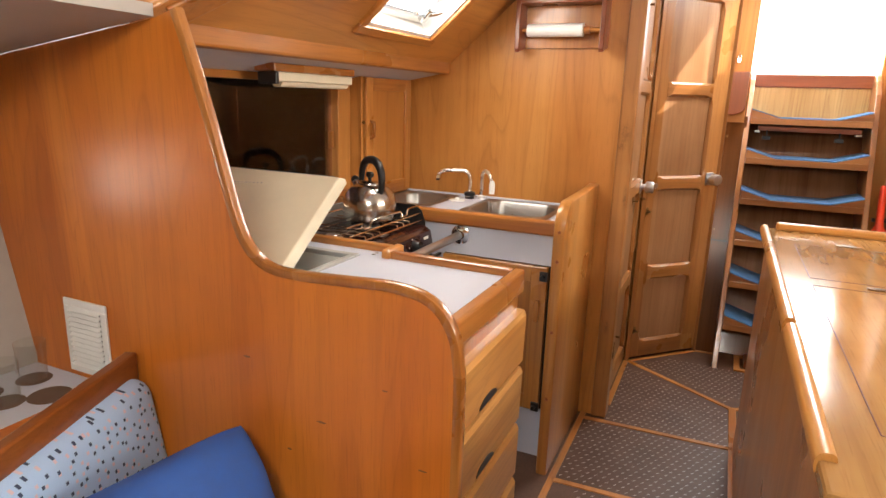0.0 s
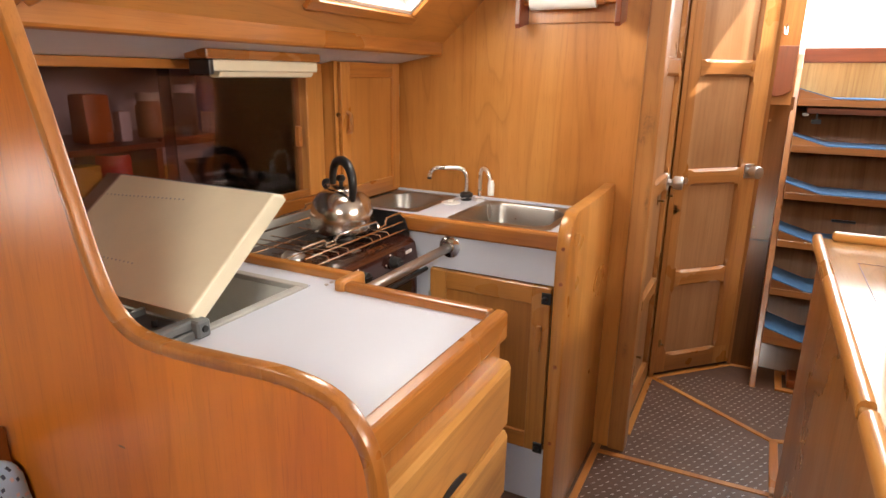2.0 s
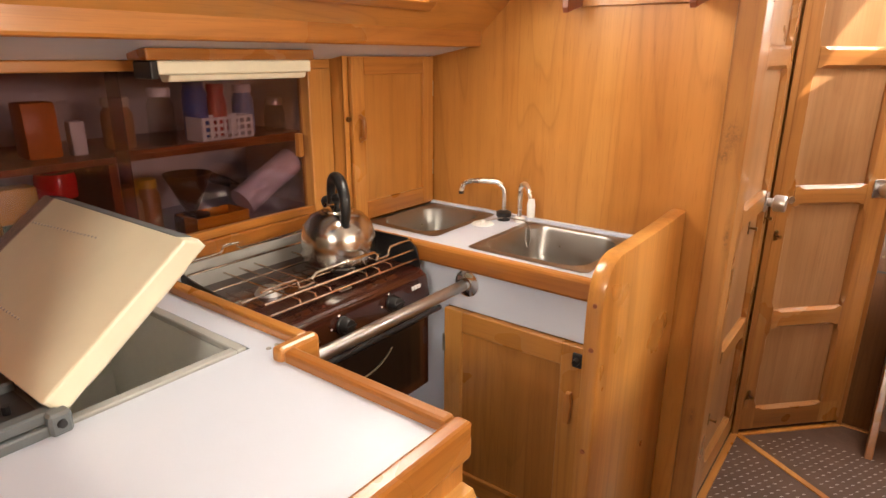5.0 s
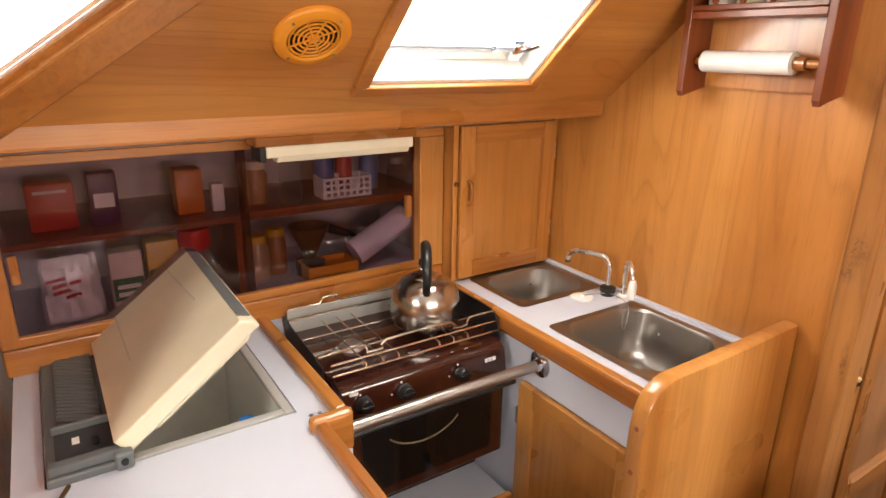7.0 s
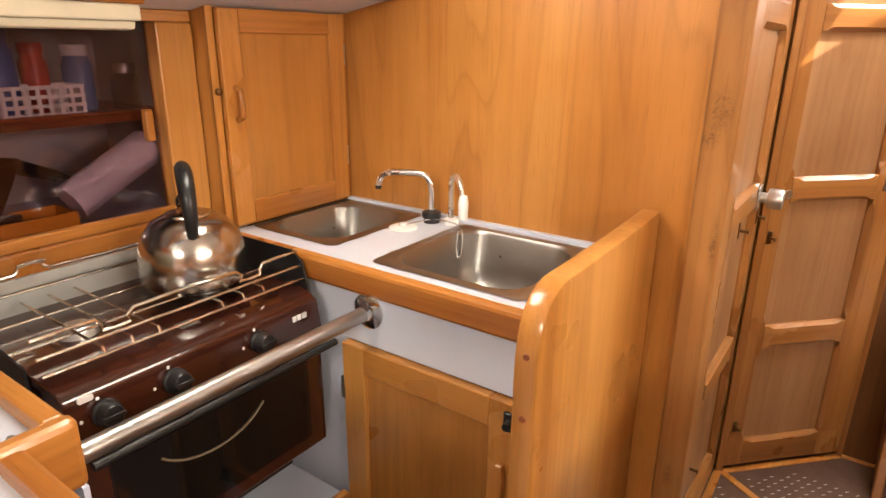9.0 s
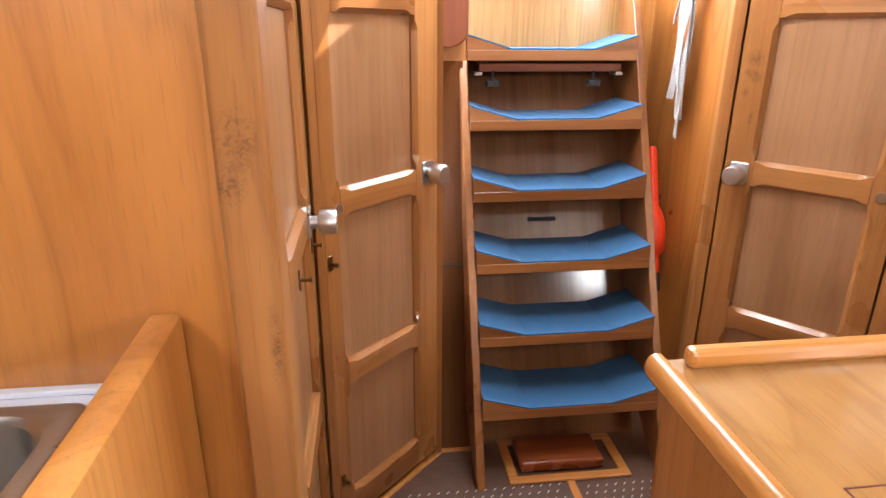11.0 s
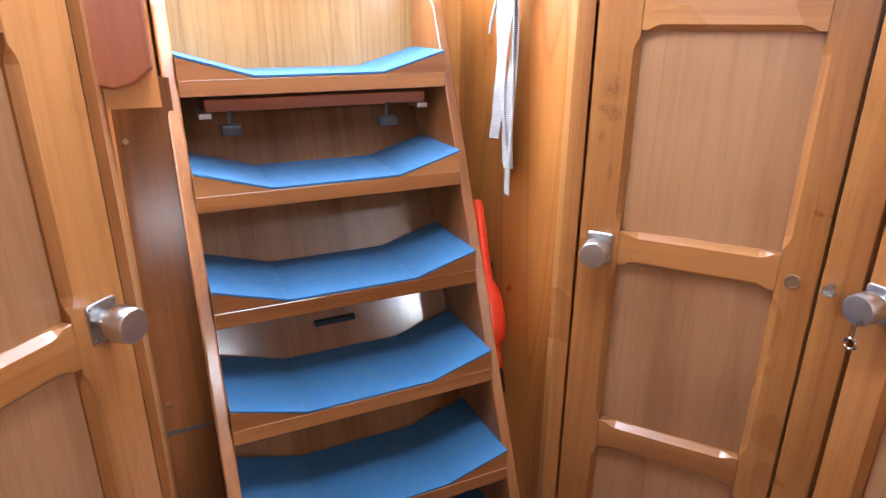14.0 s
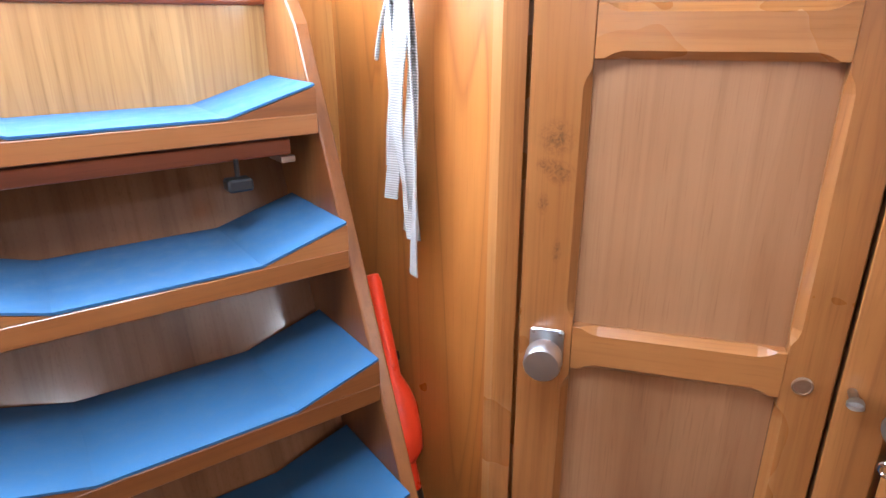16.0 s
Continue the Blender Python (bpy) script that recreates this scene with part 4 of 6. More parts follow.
def round_vent():
    d = thing("round_vent", "round ochre plastic ventilator grille on the cabin side", "vent")
    d.matrix_basis = SLOPE @ pose(1.522, 0.262, 0)
    part("collar", lathe([(0.050, 0.0), (0.050, 0.010), (0.054, 0.013), (0.068, 0.011), (0.073, 0.006), (0.074, 0.0)], 40), ochre, d, "", True)
    # black disc on the uncut panel, for the shade behind the rings
    part("dark_backing", lathe([(0, 0.001), (0.050, 0.001)], 30), black, d)
    for r in (0.010, 0.019, 0.028, 0.037, 0.046):
        part("ring", tube([(r * math.cos(k * math.pi / 16), r * math.sin(k * math.pi / 16), 0.008) for k in range(32)], 0.0022, 6, closed=True), ochre, d, "thin ochre grille ring")
    for k in range(4):
        a = k * math.pi / 4 + 0.5
        part("spoke", tube([(0.050 * math.cos(a), 0.050 * math.sin(a), 0.008), (-0.050 * math.cos(a), -0.050 * math.sin(a), 0.008)], 0.002, 6), ochre, d)
    for k in range(4):
        a = k * math.pi / 2 + 0.9
        t = lathe([(0, 0.0145), (0.0025, 0.014), (0.003, 0.012)], 8)
        t.transform(Matrix.Translation((0.062 * math.cos(a), 0.062 * math.sin(a), 0)))
        part("screw", t, steel, d)


round_vent()


# ---- forward counter with drawers ----
# golden wood, its colour lifted for the window light on the drawers
drawer_wood = wood("light_lifted_drawer_wood", 1, (0.66, 0.35, 0.105), (0.60, 0.29, 0.080), (0.49, 0.215, 0.054), rough=0.36, coat=0.1, lines=0.35)
def counter_forward():
    d = thing("galley_counter", "white galley counter with honey wooden fiddles", "counter", 0, 0, 0)
    HX0, HX1, HY0, HY1 = -1.405, -0.862, 0.990, 1.432
    for i, (a, b, c, e) in enumerate(cells((-1.46, -0.424), (0.942, 1.440), [(HX0, HX1, HY0, HY1)])):
        part("worktop", box(a, b, c, e, 0.868, 0.886), white_lam, d)
    part("worktop", box(-1.46, -0.80, 1.440, 1.492, 0.868, 0.886), white_lam, d)
    part("fiddle", box(-0.426, -0.396, 0.941, 1.463, 0.845, 0.906, 0.007), trim[1], d, "rounded honey wood edge rail")
    part("fiddle", box(-0.775, -0.4265, 1.436, 1.463, 0.845, 0.906, 0.007), trim[0], d, "rounded honey wood edge rail")
    part("fiddle", box(-0.800, -0.772, 1.430, 1.520, 0.820, 0.911, 0.009), trim[1], d, "rounded honey wood end block")
    part("fiddle", box(-1.340, -0.801, 1.490, 1.518, 0.800, 0.906, 0.006), trim[0], d, "rounded honey wood edge rail beside the stove")
    part("front_frame", box(-0.425, -0.410, 0.941, 1.458, 0.02, 0.845), trim[2], d)
    part("back_panel", box(-1.33, -0.426, 1.452, 1.462, 0.02, 0.845), white_lam, d)
    part("back_panel", box(-1.34, -0.80, 1.5185, 1.526, 0.02, 0.80), white_lam, d)
    for i, (z0, z1) in enumerate(((0.655, 0.800), (0.490, 0.642), (0.325, 0.477), (0.110, 0.312))):
        pts = [(-0.410, z0 + 0.004), (-0.398, z0), (-0.386, z0 + 0.006), (-0.384, z1 - 0.012), (-0.390, z1), (-0.410, z1 + 0.002)]
        dr = part("drawer", prism(pts, 1, 0.955, 1.458, 0.003), drawer_wood, d, "lipped honey wood drawer front")
        if i < 3:
            # flat black patch, drawn for the shade inside the finger scoop
            t = prism([(1.20 + 0.055 * math.cos(a * math.pi / 10), z0 + 0.010 + 0.020 * math.sin(a * math.pi / 10)) for a in range(11)], 0, -0.3858, -0.3838)
            part("finger_slot", t, black, dr, "flat black patch for the shade in a finger scoop")
    for yy in (1.452, 1.470):
        u = lathe([(0, 0.002), (0.004, 0.002), (0.005, 0)], 10)
        u.transform(pose(-0.835, yy, 0.886))
        part("screw", u, steel, d)
    return d


counter_forward()


# ---- top-opening fridge ----
grey_dark = plain("dark_grey_plastic", (0.05, 0.055, 0.06), 0.5)


liner_white = plain("off_white_liner", (0.74, 0.74, 0.70), 0.4, vary=0.05)


def fridge():
    d = thing("fridge_box", "top-opening fridge sunk in the counter with its cream lid propped open", "fridge", -1.13, 1.21, 0.886)
    x0, x1, y0, y1 = -0.270, 0.264, -0.085, 0.218
    for a, b, c, e in ((x0, x1, y1 - 0.020, y1), (x0, x1, y0, y0 + 0.004), (x0, x0 + 0.02, y0 + 0.004, y1 - 0.02), (x1 - 0.02, x1, y0 + 0.004, y1 - 0.02)):
        part("rim", box(a, b, c, e, -0.010, 0.004, 0.002, 1), grey_light, d, "pale grey plastic rim")
    zb = -0.36
    part("liner", box(x0 + 0.012, x1 - 0.012, y1 - 0.019, y1 - 0.014, zb, -0.010), liner_white, d, "off-white moulded liner")
    part("liner", box(x0 + 0.012, x1 - 0.012, y0 - 0.01, y0 - 0.002, zb, -0.010), liner_white, d, "off-white moulded liner")
    part("liner", box(x0 + 0.006, x0 + 0.012, y0 - 0.01, y1 - 0.014, zb, -0.010), liner_white, d, "off-white moulded liner")
    part("liner", box(x1 - 0.019, x1 - 0.013, y0 - 0.01, y1 - 0.014, zb, -0.010), liner_white, d, "off-white moulded liner")
    part("liner", box(x0, x1, y0 - 0.01, y1, zb - 0.006, zb), liner_white, d, "off-white moulded liner")
    # grey grille unit along the hinge
    g = part("grille_unit", box(x0 - 0.020, x1 + 0.010, -0.216, -0.092, -0.006, 0.016, 0.004), grey_plastic, d, "dark grey moulded grille unit")
    for k in range(24):
        u = -0.235 + k * 0.0148
        t = box(-0.005, 0.005, -0.042, 0.042, 0.016, 0.0225, 0.001, 1)
        t.transform(pose(u, -0.154, 0, 0, 0, -28))
        part("slat", t, grey_plastic, g)
    part("tray", box(0.135, 0.245, -0.200, -0.105, 0.0162, 0.019), grey_dark, g, "sunken dark tray")
    for a, b, c, e in ((0.128, 0.135, -0.205, -0.100), (0.245, 0.268, -0.212, -0.092)):
        part("tray_edge", box(a, b, c, e, 0.0162, 0.034, 0.003, 1), grey_plastic, g)
    part("switch", tube([(0.20, -0.135, 0.018), (0.20, -0.135, 0.032)], 0.006, 12), black, g)
    part("plate", box(0.165, 0.185, -0.172, -0.160, 0.0192, 0.0215), white_plastic, g)
    # lid, swung up about its hinge
    lid = part("lid", prism([(0.0, -0.004), (0.315, -0.004), (0.315, 0.012), (0.297, 0.034), (0.0, 0.034)], 0, -0.264, 0.262, 0.005, 2), cream, d, "thick cream plastic lid propped open")
    lid.matrix_basis = pose(0, -0.088, 0.018, 37.5, 0, 0)
    for k in range(20):
        for yy in (0.235 + 0.0008 * k, 0.075):
            part("dimple", lathe([(0, 0.0012), (0.002, 0.001), (0.0026, 0)], 6, None, Matrix.Translation((-0.20 + k * 0.0125, yy, 0.034))), grey_light, lid)
    part("inner_plug", prism(rounded(-0.215, 0.225, 0.040, 0.290, 0.02), 2, -0.030, -0.0045, 0.004, 1), cream, lid, "moulded inner plug")
    part("lid_edge", prism([(0.3140, 0.0134), (0.2982, 0.0328), (0.2996, 0.0340), (0.3154, 0.0146)], 0, -0.240, 0.236), grey_plastic, lid, "grey grip strip along the bevelled lid edge")
    part("hinge", box(0.262, 0.285, -0.112, -0.082, 0.0, 0.034, 0.004, 1), grey_plastic, d, "grey hinge end")
    t = lathe([(0, 0.003), (0.006, 0.003), (0.007, 0)], 12)
    t.transform(pose(0.2855, -0.097, 0.018, 0, 90, 0))
    part("hinge_pin", t, black, d)
    # gas strut side plate and the pull
    t = tube([(0.285, -0.185, 0.004), (0.318, -0.200, 0.004), (0.335, -0.204, 0.005)], [0.004, 0.004, 0.006], 8)
    part("pull", t, bronze, d, "small bronze pull")
    return d


fridge()
b1 = thing("bottle", "small bottle with a bright blue cap in the fridge", "bottle", -0.985, 1.36, 0.53)
part("body", lathe([(0, 0), (0.03, 0), (0.033, 0.01), (0.033, 0.17), (0.022, 0.22), (0.015, 0.235), (0.015, 0.26)], 20), white_plastic, b1, "", True)
blue_cap = plain("blue_cap", (0.02, 0.22, 0.62), 0.35)
part("cap", lathe([(0, 0.295), (0.017, 0.295), (0.0185, 0.29), (0.0185, 0.258), (0, 0.258)], 20), blue_cap, b1, "bright blue cap", True)


# ---- sliding locker with smoked panes ----
def pane_locker():
    d = thing("pane_locker", "wall locker with sliding smoked panes in a honey frame", "locker", -1.33, 0, 0)
    part("frame_bar", box(-0.04, 0.012, 0.932, 2.085, 0.887, 0.952, 0.005), trim[1], d, "honey wood bottom rail")
    part("frame_bar", box(-0.012, 0.006, 0.945, 2.02, 0.9525, 0.975, 0.003), trim[1], d)
    part("frame_bar", box(-0.04, 0.008, 0.932, 2.085, 1.356, 1.379, 0.003), trim[1], d, "honey wood top rail")
    part("frame_bar", box(-0.04, 0.010, 0.932, 0.968, 0.9525, 1.3555, 0.004), trim[2], d)
    part("frame_bar", box(-0.04, 0.010, 2.002, 2.085, 0.9525, 1.3555, 0.004), honey[2], d)
    for y0, y1, xx in ((0.965, 1.50, -0.012), (1.48, 2.005, -0.026)):
        p = part("pane", box(xx - 0.003, xx + 0.003, y0, y1, 0.955, 1.357), smoked, d, "smoked brown sliding pane")
        p.visible_shadow = False
    for yy in (0.985, 1.965):
        t = box(-0.008, 0.010, yy - 0.009, yy + 0.009, 1.12 if yy > 1.5 else 1.10, 1.185 if yy > 1.5 else 1.165, 0.004)
        part("finger_grip", t, trim[2], d, "small wooden finger grip")
    part("shelf", box(-0.42, -0.055, 0.932, 2.085, 1.158, 1.172), mahog[0], d, "reddish shelf")
    part("fiddle", box(-0.068, -0.050, 1.489, 2.085, 1.1725, 1.182, 0.003), mahog[0], d)
    part("locker_floor", box(-0.42, -0.045, 0.932, 2.085, 0.930, 0.945), white_lam, d)
    part("upright", box(-0.40, -0.05, 1.47, 1.488, 0.945, 1.157), mahog[2], d)
    part("back", box(-0.425, -0.42, 0.932, 2.085, 0.90, 1.424), hull_grey, d)
    for y0, y1 in ((0.926, 0.9315), (2.0855, 2.0875)):
        part("end_panel", box(-0.42, -0.042, y0, y1, 0.945, 1.420), hull_grey, d)
    return d


pane_locker()


def corner_locker():
    d = thing("corner_locker", "honey corner locker with a panelled door over the sinks", "cupboard", -1.278, 2.088, 0.9035)
    part("side_panel", box(-0.18, 0.0, 0.0, 0.018, 0, 0.5195), honey[2], d)
    part("carcass", box(-0.18, -0.004, 0.018, 0.410, 0, 0.5195), honey[2], d)
    part("face_frame", box(-0.004, 0.004, 0.0, 0.411, 0.489, 0.5195, 0.001, 1), trim[1], d)
    part("face_frame", box(-0.004, 0.004, 0.0, 0.018, 0, 0.4885, 0.001, 1), trim[2], d)
    part("face_frame", box(-0.004, 0.004, 0.392, 0.411, 0, 0.4885, 0.001, 1), trim[2], d)
    door = part("door", box(0.0, 0.008, 0.070, 0.345, 0.060, 0.436), honey[2], d, "panelled door with a flat veneer panel")
    for a, b, c, e, m in ((0.020, 0.0705, 0.010, 0.483, 2), (0.340, 0.390, 0.010, 0.483, 2), (0.0705, 0.340, 0.010, 0.062, 1), (0.0705, 0.340, 0.433, 0.483, 1)):
        part("rail", box(0.002, 0.018, a, b, c, e, 0.002, 1), trim[m], door)
    t = tube([(0.018, 0.048, 0.250), (0.034, 0.048, 0.258), (0.036, 0.048, 0.285), (0.034, 0.048, 0.312), (0.018, 0.048, 0.320)], 0.007, 10)
    part("handle", t, trim[2], door, "turned wooden bow handle", True)
    t = lathe([(0, 0.012), (0.007, 0.010), (0.008, 0.004), (0.005, 0)], 14)
    t.transform(pose(0.004, 0.010, 0.312, 0, 90, 0))
    part("knob", t, bronze, door, "small bronze knob", True)
    for zz in (0.10, 0.36):
        part("hinge", box(0.003, 0.014, 0.3905, 0.397, zz, zz + 0.05), steel, d, "small steel hinge")
    return d


corner_locker()


# ---- strip lamp ----
lamp = thing("strip_lamp", "slim cream strip lamp under the side deck", "lamp", -1.20, 1.70, 1.4035)
part("base", box(-0.065, 0.012, -0.215, 0.212, -0.024, 0.0, 0.004), trim[1], lamp, "wooden mounting board")
body = part("body", box(-0.060, 0.006, -0.190, 0.205, -0.052, -0.0245, 0.004), cream_light, lamp, "cream lamp body")
part("diffuser", prism([(-0.050, -0.0525), (-0.005, -0.0525), (-0.012, -0.066), (-0.040, -0.068)], 1, -0.160, 0.200, 0.003), cream_light, lamp, "cream diffuser, not lit")
part("end_cap", box(-0.061, 0.008, -0.206, -0.1905, -0.060, -0.0245, 0.003), black, lamp, "black end cap")


# ---- stove ----
arc_mat = plain("tan_pan_line", (0.16, 0.11, 0.06), 0.5)


def stove():
    d = thing("gas_stove", "brown enamelled gimballed gas stove with an oven and wire fiddles", "stove", -0.935, 1.80, 0)
    Y0, Y1 = -0.236, 0.240
    part("body", box(-0.345, -0.012, Y0 + 0.004, Y1 - 0.004, 0.505, 0.838), brown_enamel, d)
    hob = part("hob", prism([(-0.350, 0.838), (-0.350, 0.853), (-0.045, 0.853), (-0.016, 0.846), (-0.010, 0.838)], 1, Y0, Y1, 0.003), brown_enamel, d, "glossy dark brown hob")
    part("control_panel", prism([(-0.012, 0.765), (-0.012, 0.842), (-0.004, 0.8375), (0.010, 0.768)], 1, Y0, Y1, 0.003), brown_enamel, d, "brown panel with three knobs")
    for y in (-0.185, -0.075, 0.091):
        t = lathe([(0, 0), (0.021, 0), (0.021, 0.005), (0.018, 0.007), (0.0165, 0.024), (0.014, 0.027), (0, 0.027)], 24)
        box(-0.003, 0.003, -0.016, 0.016, 0.020, 0.031, 0.001, 1, t)
        t.transform(pose(0.003, y, 0.806, 0, 82, 0))
        k = part("knob", t, black, d, "round black control knob", True)
        for dz, dy in ((0.024, -0.006), (0.0, -0.034)):
            u = lathe([(0, 0.0008), (0.0025, 0.0008), (0.003, 0)], 10)
            u.transform(pose(-0.002 + (0.806 - 0.806 - dz) * 0.14 + 0.0045, y + dy, 0.806 + dz, 0, 80, 0))
            part("mark", u, white_plastic, k)
    for y0, y1 in ((0.172, 0.180), (0.183, 0.192), (0.195, 0.206)):
        part("badge_bar", box(-0.0005, 0.0025, y0, y1, 0.812, 0.822), white_plastic, d)
    part("oven_mark", prism(rounded(-0.238 + 0.02, -0.196, 0.832, 0.842, 0.003, 3), 0, -0.004, 0.0), white_plastic, d)
    door = part("oven_door", box(-0.010, 0.006, Y0 + 0.004, Y1 - 0.004, 0.520, 0.760, 0.004), brown_enamel, d, "oven door with a dark window")
    part("oven_window", box(0.0062, 0.0085, Y0 + 0.040, Y1 - 0.045, 0.550, 0.722, 0.001, 1), oven_glass, door, "dark glass oven window")
    t = tube([(0.030, Y0 + 0.01, 0.748), (0.030, Y1 + 0.012, 0.748)], 0.0075, 12)
    for y in (Y0 + 0.03, Y1 - 0.02):
        tube([(0.006, y, 0.745), (0.030, y, 0.748)], 0.006, 8, t)
    part("door_handle", t, black, door, "black oven door bar", True)
    # tan line in place of a pan showing through the oven glass
    arcp = [(0.0100, -0.02 + 0.12 * math.cos(a), 0.735 - 0.085 * math.sin(a)) for a in [0.55 + 2.0 * i / 14 for i in range(15)]]
    part("window_arc", tube(arcp, 0.0022, 6), arc_mat, door, "tan curved line for the pan that shows in the oven")
    # side plates and back plate
    side = [(-0.365, 0.80), (-0.365, 0.925), (-0.075, 0.925), (-0.045, 0.905), (-0.030, 0.86), (-0.030, 0.80)]
    low = [(-0.365, 0.80), (-0.365, 0.895), (-0.30, 0.885), (-0.10, 0.866), (-0.10, 0.80)]
    for y, outline in ((Y0 - 0.006, low), (Y1 + 0.002, side)):
        part("side_plate", prism(outline, 1, y, y + 0.004), black, d, "black side plate")
    part("back_plate", box(-0.362, -0.356, Y0, Y1, 0.845, 0.915), grey_light, d, "pale grey splash plate")
    # wires of the pot holders

    def fid(x, z, dip):
        pts = [(x, Y0 - 0.004, z)]
        for y in (-0.12, 0.13):
            pts += [(x, y - 0.030, z), (x, y - 0.022, z - dip), (x, y + 0.022, z - dip), (x, y + 0.030, z)]
        return pts + [(x, Y1 + 0.004, z)]
    for x, z, dip in ((-0.060, 0.922, 0.020), (-0.335, 0.930, -0.014)):
        part("fiddle_wire", tube(smooth_path(fid(x, z, dip), 2), 0.0034, 8), wire, d, "bright wire pot fiddle", True)
    for x, z in ((-0.050, 0.896), (-0.040, 0.872), (-0.340, 0.895)):
        part("fiddle_wire", tube([(x, Y0 - 0.003, z), (x, Y1 + 0.003, z)], 0.0028, 8), wire, d, "bright wire pot fiddle", True)
    for y in (-0.150, -0.105, -0.06, 0.06, 0.105, 0.150):
        part("grid_wire", tube([(-0.33, y, 0.880), (-0.05, y, 0.880), (-0.045, y, 0.866)], 0.0024, 8), wire, d, "", True)
    for x in (-0.25, -0.14):
        part("grid_wire", tube([(x, Y0, 0.876), (x, Y1, 0.876)], 0.0024, 8), wire, d, "", True)
    for y in (-0.125, 0.115):
        t = lathe([(0.0, 0.868), (0.022, 0.868), (0.026, 0.864), (0.030, 0.860), (0.034, 0.853)], 24)
        t.transform(Matrix.Translation((-0.19, y, 0)))
        b = part("burner", t, satin, d, "round gas burner", True)
    part("label_plate", box(-0.085, -0.060, -0.015, 0.020, 0.8535, 0.8545), steel, hob)
    for y in (Y0 + 0.03, Y1 - 0.03):
        part("foot", tube([(-0.06, y, 0.485), (-0.06, y, 0.507)], 0.010, 10), black, d)
    return d


stove()
bay = structure("stove_bay_floor", box(-1.32, -0.912, 1.527, 2.058, 0.355, 0.370), white_lam, "white floor of the stove bay", "shelf")
part("lip", box(-0.911, -0.890, 1.527, 2.058, 0.350, 0.384, 0.004), trim[1], bay, "small wooden lip")
structure("stove_bay_back", box(-1.345, -1.330, 1.527, 2.058, 0.37, 0.886), white_lam, "white back of the stove bay", "panel")
gim = thing("gimbal_bracket", "dark gimbal pivots either side of the stove", "bracket", -1.10, 1.80, 0)
for y0, y1 in ((-0.274, -0.242), (0.244, 0.260)):
    part("pivot", tube([(0, y0, 0.80), (0, y1, 0.80)], 0.014, 12), black, gim)
# dark block fills the gap under the stove, for the shade there
part("stand", box(-0.02, 0.02, -0.272, 0.262, 0.3705, 0.49), joint_and_shade, gim)


def kettle():
    d = thing("whistling_kettle", "polished steel whistling kettle with a black arched handle", "kettle", -1.118, 1.898, 0.8825, -29)
    prof = [(0, 0), (0.086, 0), (0.094, 0.006), (0.097, 0.020), (0.096, 0.062), (0.087, 0.095), (0.069, 0.117), (0.050, 0.127), (0.040, 0.129)]
    part("body", lathe(prof, 40), kettle_steel, d, "polished round body", True)
    lid = part("lid", lathe([(0.041, 0.129), (0.040, 0.133), (0.022, 0.139), (0.0, 0.141)], 30), kettle_steel, d, "", True)
    part("lid_knob", lathe([(0.006, 0.140), (0.007, 0.150), (0.014, 0.156), (0.015, 0.165), (0.009, 0.172), (0, 0.173)], 20), black, lid, "black ball knob", True)
    t = tube([(-0.062, 0, 0.085), (-0.088, 0, 0.108), (-0.104, 0, 0.126)], [0.024, 0.017, 0.013], 16)
    sp = part("spout", t, kettle_steel, d, "", True)
    part("whistle", lathe([(0, 0.022), (0.012, 0.020), (0.016, 0.012), (0.016, 0), (0, 0)], 16, None, pose(-0.102, 0, 0.124, 0, -48, 0)), black, sp, "black whistle cap", True)
    pts = smooth_path([(0.070, 0, 0.098), (0.082, 0, 0.135), (0.078, 0, 0.178), (0.050, 0, 0.208), (0.008, 0, 0.216), (-0.034, 0, 0.204), (-0.056, 0, 0.172), (-0.062, 0, 0.135)], 4)
    r = [0.010 + 0.0045 * math.sin(math.pi * i / (len(pts) - 1)) for i in range(len(pts))]
    part("handle", tube(pts, r, 12), black, d, "black arched plastic handle", True)
    for x, z in ((0.070, 0.098), (-0.062, 0.118)):
        t = box(x - 0.010, x + 0.010, -0.012, 0.012, z - 0.022, z + 0.012, 0.004)
        part("bracket", t, kettle_steel, d)
    return d


kettle()

# ---- safety bar ----
bar = thing("safety_bar", "stainless safety bar across the front of the stove", "rail", -0.832, 1.80, 0.826)
part("tube", tube([(0, -0.300, 0), (0, 0.270, 0)], 0.0145, 20), steel, bar, "brushed steel tube", True)
t = lathe([(0, 0.0), (0.036, 0.0), (0.036, 0.003), (0.030, 0.006), (0.018, 0.009), (0.016, 0.022), (0, 0.022)], 28)
t.transform(pose(0, 0.2745, 0, 90, 0, 0))
fl = part("flange", t, chrome, bar, "round steel flange", True)
for a in (30, 150, 270):
    t = lathe([(0, 0.0025), (0.004, 0.002), (0.005, 0)], 10)
    t.transform(pose(0.026 * math.cos(radians(a)), 0.2705, 0.026 * math.sin(radians(a)), 90, 0, 0))
    part("screw", t, chrome, fl)


